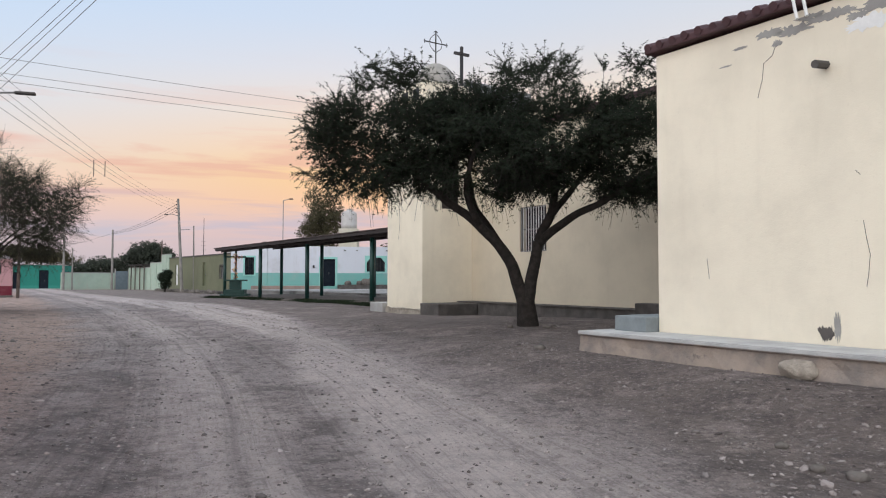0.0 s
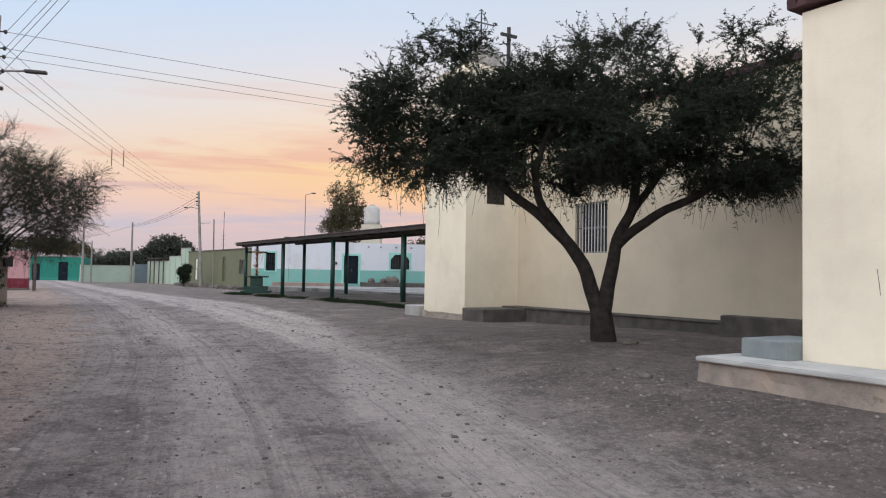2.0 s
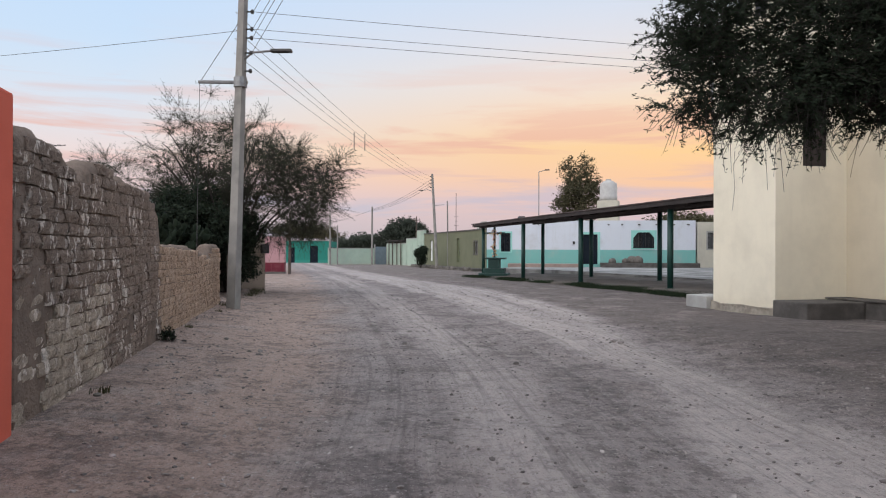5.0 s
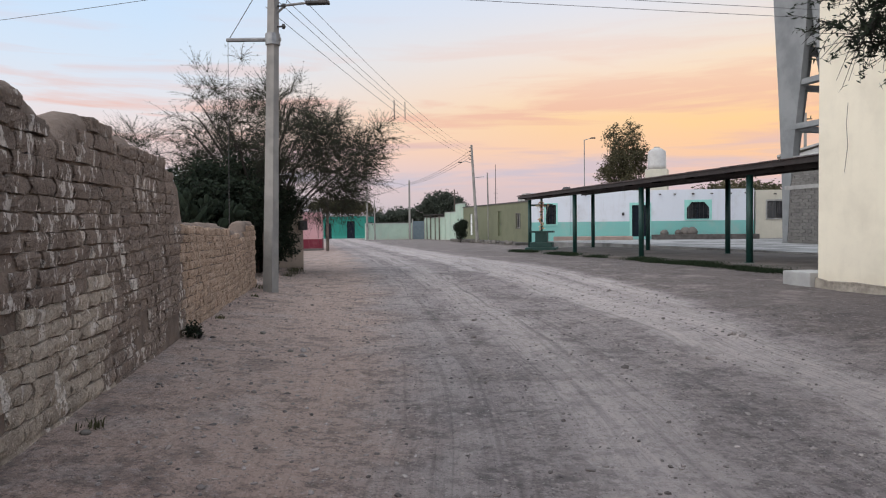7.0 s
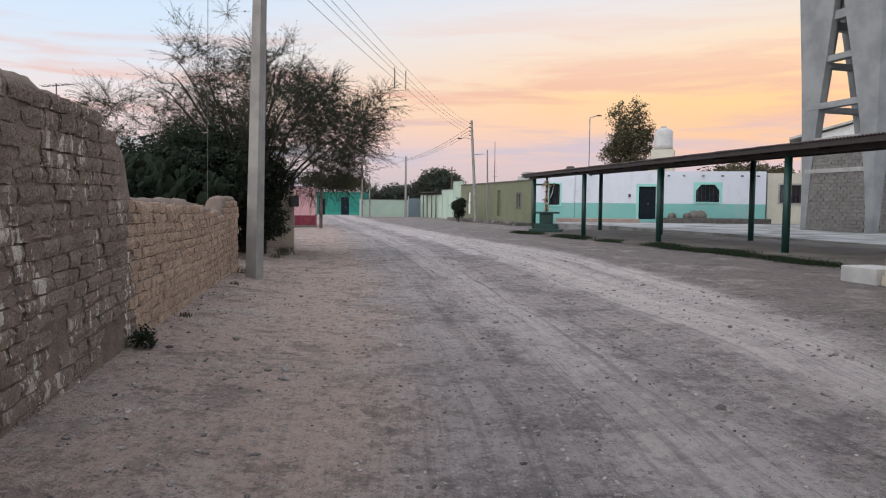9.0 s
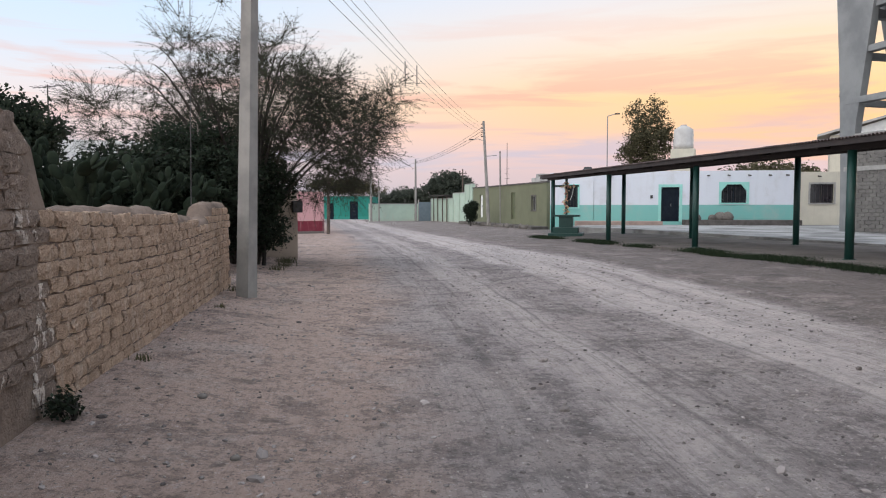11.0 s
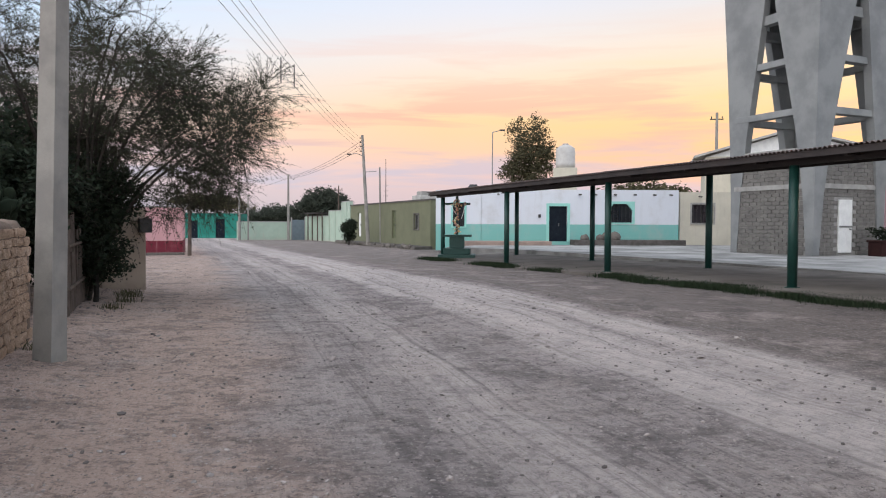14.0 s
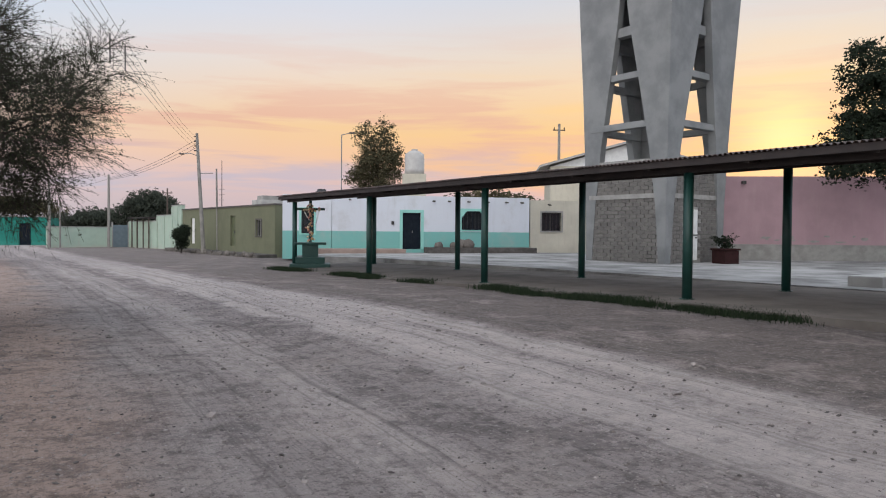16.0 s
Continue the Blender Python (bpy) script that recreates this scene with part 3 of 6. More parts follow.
def annex():
    p = (2.85, 9.5)
    q = at(p, -14, 0)
    m = along(p, q)
    t = thing("church_annex", m, "cream plastered annex with dark red tile coping and cracked walls", "building")
    part("wall", wall_bm(14, 4.46, 0.5, (), 0, 0.2), M_CREAM_ANNEX, t)
    part("wall", bbox(0, 0.5, 0.5, 8, 0.2, 4.46), M_CREAM_ANNEX, t)
    part("wall", bbox(0.5, 14, 7.5, 8, 0.2, 4.46), M_CREAM_ANNEX, t)
    part("wall", bbox(13.5, 14, 0.5, 7.5, 0.2, 4.46), M_CREAM_ANNEX, t)
    part("roof", bbox(-0.05, 14, 0.12, 8, 4.46, 4.56), M_REDTILE, t)
    rng = random.Random(3)
    cop = bmesh.new()
    box(cop, -0.12, 14, -0.10, 0.5, 4.50, 4.60, None, 0.02)
    coping = part("coping", cop, M_REDTILE, t, "dark red tile coping")
    tile = bmesh.new()
    tube(tile, [(0, -0.12, 4.57), (0, 0.06, 4.63), (0, 0.45, 4.60)], [0.055, 0.055, 0.05], 8)
    first = part("tile", tile, M_REDTILE, coping)
    for i in range(1, 70):
        o = new("tile", first.data)
        o.parent = coping
        o.matrix_basis = pose(-0.05 + i * 0.2, rng.uniform(-0.015, 0.015), rng.uniform(-0.008, 0.008), 0, 0, rng.uniform(-2, 2))
    first.matrix_basis = pose(-0.05, 0, 0)
    sk = bmesh.new()
    base = [sk.verts.new(v) for v in ((1.0, 2.5, 4.56), (5.0, 2.5, 4.56), (5.0, 6.5, 4.56), (1.0, 6.5, 4.56))]
    tip = sk.verts.new((3.0, 4.5, 6.6))
    sk.faces.new(base)
    for i in range(4):
        sk.faces.new((base[i], base[(i + 1) % 4], tip))
    bmesh.ops.recalc_face_normals(sk, faces=sk.faces)
    part("lantern_roof", sk, M_PALEBLUE, t, "pale blue pointed roof")
    # a rain spout, two thin pipes over the edge
    sp = bmesh.new()
    tube(sp, [(2.27, 0.1, 3.80), (2.27, -0.22, 3.76)], 0.045, 8)
    part("rain_spout", sp, M_CONC_DARK, t)
    for x in (2.05, 2.16):
        part("pipe", tube_bm([(x, -0.16, 4.32), (x - 0.06, -0.14, 4.6), (x - 0.1, 0.05, 4.95)], 0.018, 6), M_WHITEPAINT, t, "thin white pipe")
    # patches where paint and plaster came off, thin layers proud of the wall
    def flake(x, z, w, h, seed, mat, lab, y=-0.004):
        bm = bmesh.new()
        r = random.Random(seed)
        n = 56
        ring = []
        for i in range(n):
            a = 2 * math.pi * i / n
            k = 0.78 + 0.30 * noise.noise((math.cos(a) * 1.3 + seed * 7, math.sin(a) * 1.3, 0)) + 0.28 * noise.noise((math.cos(a) * 4 + seed, math.sin(a) * 4, 2)) + r.uniform(-0.08, 0.08)
            ring.append(bm.verts.new((x + math.cos(a) * w / 2 * k, y, min(4.455, z + math.sin(a) * h / 2 * k * r.uniform(0.55, 1.15)))))
        f = bm.faces.new(ring)
        g = bmesh.ops.extrude_face_region(bm, geom=[f])
        for v in g["geom"]:
            if isinstance(v, bmesh.types.BMVert):
                v.co.y = 0.02
        bmesh.ops.recalc_face_normals(bm, faces=bm.faces)
        part("plaster_patch", bm, mat, t, lab)
    flake(2.22, 0.92, 0.20, 0.24, 1, M_CONC_DARK, "dark hole in the plaster")
    flake(2.34, 1.0, 0.09, 0.42, 2, M_CONC, "grey bare plaster")
    for i, (x, z, w, h) in enumerate(((1.62, 4.31, 0.42, 0.14), (1.9, 4.27, 0.5, 0.17), (2.35, 4.31, 0.7, 0.15), (2.9, 4.29, 0.7, 0.22), (1.25, 4.24, 0.25, 0.05), (1.72, 4.17, 0.16, 0.10), (2.12, 4.36, 0.4, 0.08), (2.6, 4.22, 0.3, 0.1), (3.4, 4.3, 0.6, 0.2), (1.05, 4.07, 0.2, 0.03))):
        flake(x, z, w, h, 10 + i, M_CONC, "grey bare plaster")
    flake(2.75, 4.12, 0.7, 0.22, 40, M_WHITEPAINT, "pale chalky patch", -0.003)
    def crack(pts):
        bm = bmesh.new()
        tube(bm, [(x, -0.001, z) for x, z in pts], 0.0035, 4)
        part("crack", bm, M_CONC_DARK, t, "thin dark crack")
    crack([(1.72, 4.2), (1.66, 4.05), (1.55, 3.98), (1.53, 3.8), (1.47, 3.6)])
    crack([(2.62, 2.1), (2.65, 1.9), (2.68, 1.75), (2.66, 1.55), (2.64, 1.42)])
    crack([(2.55, 2.62), (2.60, 2.57)])
    crack([(0.75, 1.75), (0.77, 1.6), (0.78, 1.5)])
    # walkway of concrete along its foot
    k = bmesh.new()
    box(k, -0.74, 13, -0.70, 0, 0.1, 0.74)
    bmesh.ops.subdivide_edges(k, edges=[e for e in k.edges if abs(e.verts[0].co.x - e.verts[1].co.x) > 5], cuts=110)
    bmesh.ops.subdivide_edges(k, edges=[e for e in k.edges if abs(e.verts[0].co.z - e.verts[1].co.z) > 0.3], cuts=5)
    for v in k.verts:
        if v.co.y < -0.5 and v.co.z < 0.73:
            v.co.y += 0.035 * noise.noise(v.co * 3.1) + 0.02 * noise.noise(v.co * 9) - 0.05 * smooth(v.co.z, 0.72, 0.4)
    bmesh.ops.recalc_face_normals(k, faces=k.faces)
    cap = bmesh.ops.create_cube(k, size=1, matrix=Matrix.Translation((6.12, -0.37, 0.772)) @ Matrix.Diagonal((13.76, 0.74, 0.056, 1)))
    bmesh.ops.bevel(k, geom=list({e for v in cap["verts"] for e in v.link_edges}), offset=0.012, segments=2, affect="EDGES")
    w = mesh_object("walkway", k, M_WALKTOP)
    w.matrix_basis = m
    tagged(w, "worn concrete walkway with a mortared stone face", "walkway", kind="structure")
    sb = bmesh.new()
    bmesh.ops.create_icosphere(sb, subdivisions=3, radius=0.17)
    for v in sb.verts:
        v.co = Vector((v.co.x * 1.25, v.co.y * 0.5, v.co.z * 0.62)) * (1 + 0.25 * noise.noise(v.co * 9))
    st = mesh_object("stone", sb, M_RUBBLE, True)
    st.matrix_basis = m @ pose(2.35, -0.74, 0.60)
    tagged(st, "pale rounded stone set in the walkway face", "stone")
    s = mesh_object("step_block", bbox(-0.55, -0.01, -0.25, 0.6, 0.79, 1.0, 0.02), M_STEPBLUE)
    s.matrix_basis = m
    tagged(s, "grey-blue painted concrete step block", "step")


def walk_material():
    n = Nodes("walkway_concrete", 0.9)
    top = n.step(n.xyz()[2], 0.74, 0.77)
    side = n.mix(n.step(n.noise(1.6, 5, 0.65), 0.35, 0.65), (0.33, 0.27, 0.225), (0.20, 0.175, 0.16))
    side = n.mix(n.step(n.noise(2.7, 4, 0.6), 0.62, 0.68), side, (0.12, 0.11, 0.105))
    topc = n.mix(n.step(n.noise(3, 5), 0.35, 0.7), (0.46, 0.46, 0.45), (0.36, 0.36, 0.36))
    n.bump(n.math("ADD", n.noise(6, 5), n.math("MULTIPLY", n.noise(40, 3), 0.4)), 0.6, 0.04)
    return n.done(n.mix(top, side, topc))


M_WALKTOP = walk_material()
M_PALEBLUE = rough_stuff("pale_blue_paint", (0.55, 0.68, 0.72), (0.45, 0.58, 0.62), 3, 40, 0.7, 0.2)
M_STEPBLUE = rough_stuff("grey_blue_step", (0.24, 0.27, 0.28), (0.19, 0.215, 0.225), 4, 50, 0.85, 0.25)
annex()

# ---------------------------------------------------------------- church


def church():
    a = (-1.73, 22.45)                    # street corner of the front block
    b = at(a, -2.07, 0)                   # its near corner
    c = at(b, 0, 1.75)                    # where the nave begins
    t = thing("church", pose(b[0], b[1], 0, 0, 0, math.degrees(math.atan2(-ST.y, -ST.x))), "cream plastered village church with a low bell tower and two crosses", "church")
    # local frame: x back along the street towards the start, y into the church
    H = 6.6
    part("wall", bbox(-2.07, 0, 0, 0.5, 0.35, H), M_CREAM, t)
    # face of the block that looks back along the street, with a tall opening
    bm = wall_bm(4.0, H, 0.5, [(0.66, 1.28, 3.55, 5.3)], 0.5, 0.35)
    bmesh.ops.transform(bm, matrix=Matrix.Rotation(radians(90), 4, "Z"), verts=bm.verts)
    part("wall", bm, M_CREAM, t)
    part("wall", bbox(-2.07, -1.57, 0.5, 8, 0.35, H), M_CREAM, t)
    part("tower_roof", bbox(-2.1, 0.05, -0.03, 4.0, H, H + 0.14, 0.03), M_CREAM, t)
    sh = bmesh.new()
    box(sh, -0.09, -0.05, 0.66, 1.28, 3.55, 5.3)
    part("shutter", sh, M_SHUTTER, t, "dark brown louvred opening")
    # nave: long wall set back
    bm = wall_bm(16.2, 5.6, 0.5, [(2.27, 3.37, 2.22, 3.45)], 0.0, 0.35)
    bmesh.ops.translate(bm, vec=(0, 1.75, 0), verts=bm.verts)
    part("wall", bm, M_CREAM_NAVE_SHADED, t, "tan plastered nave wall, darkened for the tree's shade")
    part("wall", bbox(0.0, 16.2, 8, 8.5, 0.35, 5.6), M_CREAM, t)
    part("wall", bbox(15.7, 16.2, 2.25, 8, 0.35, 5.6), M_CREAM, t)
    rf = bmesh.new()
    box(rf, 0.0, 16.3, 1.6, 8.6, 5.6, 5.74)
    part("roof", rf, M_REDTILE, t, "dark red tile eave")
    # window with an iron grille
    w = part("window", bbox(2.27, 3.37, 2.0, 2.03, 2.22, 3.45), M_DARK, t, "dark window behind a white iron grille")
    fr = bmesh.new()
    for x0, x1, z0, z1 in ((2.27, 2.31, 2.22, 3.45), (3.33, 3.37, 2.22, 3.45), (2.31, 3.33, 2.22, 2.26), (2.31, 3.33, 3.41, 3.45), (2.31, 3.33, 2.82, 2.85)):
        box(fr, x0, x1, 1.80, 1.83, z0, z1)
    part("frame", fr, M_GALV, w)
    for i in range(9):
        x = 2.40 + i * 0.105
        part("bar", tube_bm([(x, 1.785, 2.24), (x, 1.785, 3.43)], 0.011, 6), M_WHITEPAINT, w)
    # plinth
    part("plinth", bbox(0.002, 16, 1.25, 1.75, 0.2, 0.80, 0.03), M_CONC_DARK, t, "dark stained concrete plinth")
    part("plinth", bbox(0.04, 1.0, -0.1, 1.25, 0.2, 0.79, 0.03), M_CONC_DARK, t, "dark stained concrete plinth")
    part("plinth_cap", bbox(0.002, 16, 1.20, 1.75, 0.80, 0.83, 0.01), M_CONC_DARK, t)
    part("plinth_block", bbox(7.15, 14.5, 0.85, 1.19, 0.3, 0.98, 0.03), M_CONC_DARK, t, "raised dark concrete block")
    foot = bmesh.new()
    box(foot, -2.1, 0.05, -0.06, 0.0, 0.2, 0.62, None, 0.02)
    bmesh.ops.subdivide_edges(foot, edges=foot.edges[:], cuts=5, use_grid_fill=True)
    for v in foot.verts:
        v.co += Vector((0, 1, 1.6)) * 0.05 * noise.noise(v.co * 5)
    part("rubble_foot", foot, M_RUBBLE, t, "crumbling pale plaster foot")
    part("crack", tube_bm([(-1.3, -0.001, 4.0), (-1.34, -0.001, 3.6), (-1.3, -0.001, 3.2), (-1.38, -0.001, 2.7)], 0.006, 4), M_CONC_DARK, t)
    # belfry: drum, dome, two crosses
    bell = bmesh.new()
    box(bell, -1.9, -0.15, 0.2, 2.0, H + 0.14, 7.35, None, 0.03)
    part("belfry", bell, M_CREAM, t)
    for x in (-1.35, -0.7):
        part("belfry_opening", bbox(x - 0.18, x + 0.18, 0.19, 0.22, 6.80, 7.2), M_DARK, t)
    dome = bmesh.new()
    bmesh.ops.create_uvsphere(dome, u_segments=24, v_segments=12, radius=0.66, matrix=Matrix.Translation((-1.02, 1.1, 7.42)) @ Matrix.Diagonal((1, 1, 1.15, 1)))
    part("dome", dome, M_DOME, t, "pale plaster dome", True)
    cr = bmesh.new()
    cx, cy = -1.02, 1.1
    tube(cr, [(cx, cy, 8.1), (cx, cy, 9.2)], 0.022, 6)
    tube(cr, [(cx, cy - 0.40, 8.84), (cx, cy + 0.40, 8.84)], 0.02, 6)
    for s in (-1, 1):
        tube(cr, [(cx, cy + s * 0.04, 8.56), (cx, cy + s * 0.20, 8.7), (cx, cy + s * 0.23, 8.81)], 0.012, 5)
        tube(cr, [(cx, cy + s * 0.04, 9.12), (cx, cy + s * 0.18, 8.98), (cx, cy + s * 0.23, 8.87)], 0.012, 5)
        tube(cr, [(cx, cy + s * 0.40, 8.78), (cx, cy + s * 0.43, 8.84), (cx, cy + s * 0.40, 8.90)], 0.014, 5)
    tube(cr, [(cx, cy - 0.07, 9.17), (cx, cy, 9.23), (cx, cy + 0.07, 9.17)], 0.014, 5)
    part("iron_cross", cr, M_IRON, t, "wrought iron cross")
    c2 = bmesh.new()
    box(c2, -1.06, -0.98, 2.04, 2.12, 7.1, 8.9)
    box(c2, -1.06, -0.98, 1.80, 2.36, 8.62, 8.70)
    part("wooden_cross", c2, M_IRON, t, "plain dark cross")
    part("belfry", bbox(-1.7, -0.3, 2.02, 3.4, H + 0.14, 7.12, 0.03), M_CREAM, t)
    # pale bench slab at the street corner
    s = mesh_object("bench_slab", bbox(-2.95, -2.12, -0.15, 0.55, 0.2, 0.74, 0.03), M_CONC_PALE)
    s.matrix_basis = t.matrix_basis.copy()
    tagged(s, "worn white concrete block at the church corner", "block")


M_SHUTTER = rough_stuff("dark_brown_shutter", (0.018, 0.012, 0.012), (0.03, 0.018, 0.018), 6, 50, 0.7, 0.3)
M_DOME = rough_stuff("pale_dome", (0.36, 0.34, 0.31), (0.27, 0.26, 0.24), 3, 40, 0.85, 0.2)
church()

# ---------------------------------------------------------------- pergola and plaza
PN = [at((-2.85, 28.93), 6.68 * i, 0) for i in range(-1, 4)]     # posts at the street
PF = [at((-2.85, 28.93), 6.43 * i - 0.1, 3.43) for i in range(-1, 4)]


def slab_poly(name, pts, z0, z1, material, label, category):
    bm = bmesh.new()
    f = bm.faces.new([bm.verts.new((p[0], p[1], z1)) for p in pts])
    if f.normal.z < 0:
        f.normal_flip()
    g = bmesh.ops.extrude_face_region(bm, geom=[f])
    for v in g["geom"]:
        if isinstance(v, bmesh.types.BMVert):
            v.co.z = z0
    bm.normal_update()
    bmesh.ops.recalc_face_normals(bm, faces=bm.faces)
    ob = mesh_object(name, bm, material)
    return tagged(ob, label, category, kind="structure")


FLOOR_S = (-6.68, 0.0, 6.68, 13.36, 20.04)
FLOOR_Z = (0.60, 0.585, 0.50, 0.36, 0.30)


def plaza_z(s, n):
    """Height of the pergola's floor, which falls along the street and a little towards it."""
    return float(np.interp(s, FLOOR_S, FLOOR_Z)) * (1 - n / 5.2) + float(np.interp(s, FLOOR_S, (0.64, 0.63, 0.58, 0.54, 0.50))) * n / 5.2


def plaza_floor():
    bm = bmesh.new()
    rows = []
    for i in range(57):
        s0 = -8.7 + i * 30 / 56
        row = []
        for k in range(9):
            n = -0.75 + k * (5.75 if s0 < 8 else np.interp(s0, (8, 21.3), (5.75, 4.7))) / 8
            if k == 0:
                n += 0.16 * noise.noise((s0 * 0.9, 0, 8)) + 0.08 * noise.noise((s0 * 3.1, 0, 8))
            row.append(bm.verts.new(at((-2.85, 28.93), s0, n, plaza_z(s0, n) + 0.006 * noise.noise((s0, n, 1)))))
        rows.append(row)
    for p, q in zip(rows, rows[1:]):
        for k in range(8):
            bm.faces.new((p[k], p[k + 1], q[k + 1], q[k]))
    g = bmesh.ops.extrude_face_region(bm, geom=bm.faces[:])
    for v in g["geom"]:
        if isinstance(v, bmesh.types.BMVert):
            v.co.z -= 0.35
    bmesh.ops.recalc_face_normals(bm, faces=bm.faces)
    return tagged(mesh_object("plaza_floor", bm, M_PLAZA), "dusty cracked concrete floor under the pergola", "floor", kind="structure")


plaza_floor()
slab_poly("plaza_terrace", [at(PF[0], -2, 1.62), (30, 22), (32, 60), (-2, 59), (-13.2, 56.2), (-14.6, 50.2), at(PF[4], 1.5, 0.63), at(PF[2], 0, 1.42)], 0.0, 0.66, M_TERRACE, "pale concrete terrace of the village plaza", "floor")


def pergola():
    base = PN[0]
    t = thing("pergola", pose(0, 0, 0), "long pergola of dark green steel posts with a corrugated sheet roof", "pergola")
    top = 3.13
    fall = 0.08          # the roof rises from the street side to the plaza side
    for row, n in ((PN, 0.0), (PF, 3.43)):
        for i, p in enumerate(row):
            z = plaza_z(6.6 * (i - 1), n)
            post = part("post", tube_bm([(p[0], p[1], z - 0.1), (p[0], p[1], top + fall * n)], 0.10, 12), M_GREENPAINT, t, "", True)
            part("base_plate", tube_bm([(p[0], p[1], z - 0.01), (p[0], p[1], z + 0.015)], 0.15, 10), M_GREENPAINT, post)
    rotz = math.degrees(math.atan2(ST.y, ST.x))
    L = 6.68 * 4
    lean = Matrix.Identity(4)
    lean[2][1] = -fall
    m = pose(base[0], base[1], 0, 0, 0, rotz) @ lean     # x along, -y across to the far row
    for y in (0.0, -3.43):
        part("beam", bbox(-1.6, L + 0.7, y - 0.06, y + 0.06, top, top + 0.2, 0.0, m), M_RUSTDARK, t)
    for i in range(14):
        x = -1.5 + i * (L + 2.1) / 13
        part("rafter", bbox(x - 0.035, x + 0.035, -4.0, 0.40, top + 0.09, top + 0.21, 0.0, m), M_RUSTDARK, t)
    for y in (0.36, -0.9, -2.4, -3.9):
        part("purlin", bbox(-1.7, L + 0.75, y - 0.03, y + 0.03, top + 0.212, top + 0.25, 0.0, m), M_RUSTDARK, t)
    part("fascia", bbox(-1.7, L + 0.75, 0.42, 0.45, top + 0.13, top + 0.262, 0.0, m), M_RUSTDARK, t)
    part("fascia", bbox(-1.7, L + 0.75, -4.08, -4.05, top + 0.10, top + 0.262, 0.0, m), M_RUSTDARK, t)
    # corrugated sheets
    n_sheet, w = 32, (L + 2.6) / 32
    for k in range(n_sheet):
        bm = bmesh.new()
        rows = []
        xa = -1.75 + k * w
        lift = 0.004 * (k % 2)
        for i in range(27):
            x = xa + i * (w + 0.03) / 26
            z = top + 0.285 + 0.028 * math.sin(2 * math.pi * x / 0.11) + lift
            rows.append([bm.verts.new((x, y, z)) for y in (0.50, -4.15)] + [bm.verts.new((x, y, z + 0.003)) for y in (-4.15, 0.50)])
        for a, b in zip(rows, rows[1:]):
            for j in range(4):
                bm.faces.new((a[j], a[(j + 1) % 4], b[(j + 1) % 4], b[j]))
        bmesh.ops.recalc_face_normals(bm, faces=bm.faces)
        bmesh.ops.transform(bm, matrix=m, verts=bm.verts)
        part("roof_sheet", bm, M_RUST, t)


pergola()


def blades(name, places, label, mat, h=0.12, seed=1, spread=0.12, count=60):
    """Tufts of thin blades."""
    rng = random.Random(seed)
    verts, faces = [], []
    for x, y, s in places:
        z = ground_z(x, y)
        for _ in range(int(count * s)):
            px, py = x + rng.gauss(0, spread * s), y + rng.gauss(0, spread * s)
            a, lean, hh = rng.uniform(0, 6.3), rng.uniform(0.1, 0.7), h * s * rng.uniform(0.4, 1.1)
            w = 0.006 + 0.004 * rng.random()
            dx, dy = math.cos(a), math.sin(a)
            k = len(verts)
            verts += [(px - dy * w, py + dx * w, z - 0.01), (px + dy * w, py - dx * w, z - 0.01),
                      (px + dx * lean * hh * 0.5 + dy * w * 0.6, py + dy * lean * hh * 0.5 - dx * w * 0.6, z + hh * 0.65), (px + dx * lean * hh, py + dy * lean * hh, z + hh)]
            faces += [(k, k + 1, k + 2), (k, k + 2, k + 3)]
    me = bpy.data.meshes.new(name)
    me.from_pydata(verts, [], faces)
    me.materials.append(mat)
    return tagged(new(name, me), label, "grass", kind="stuff")


rg = random.Random(8)
edge = []
for i in range(1300):
    s = rg.uniform(-3.2, 20.5)
    q = at((-2.85, 28.93), s, -0.78 + rg.gauss(0, 0.13) - 0.10 * math.sin(s * 0.8))
    dens = 0.5 + 0.5 * noise.noise((s * 0.35, 0, 5))
    if dens > 0.44 + 0.18 * rg.random():
        edge.append((q[0], q[1], rg.uniform(0.5, 1.1)))
blades("verge_grass", edge, "low green grass along the plaza edge", M_GRASS, 0.14, 2, 0.20, 60)


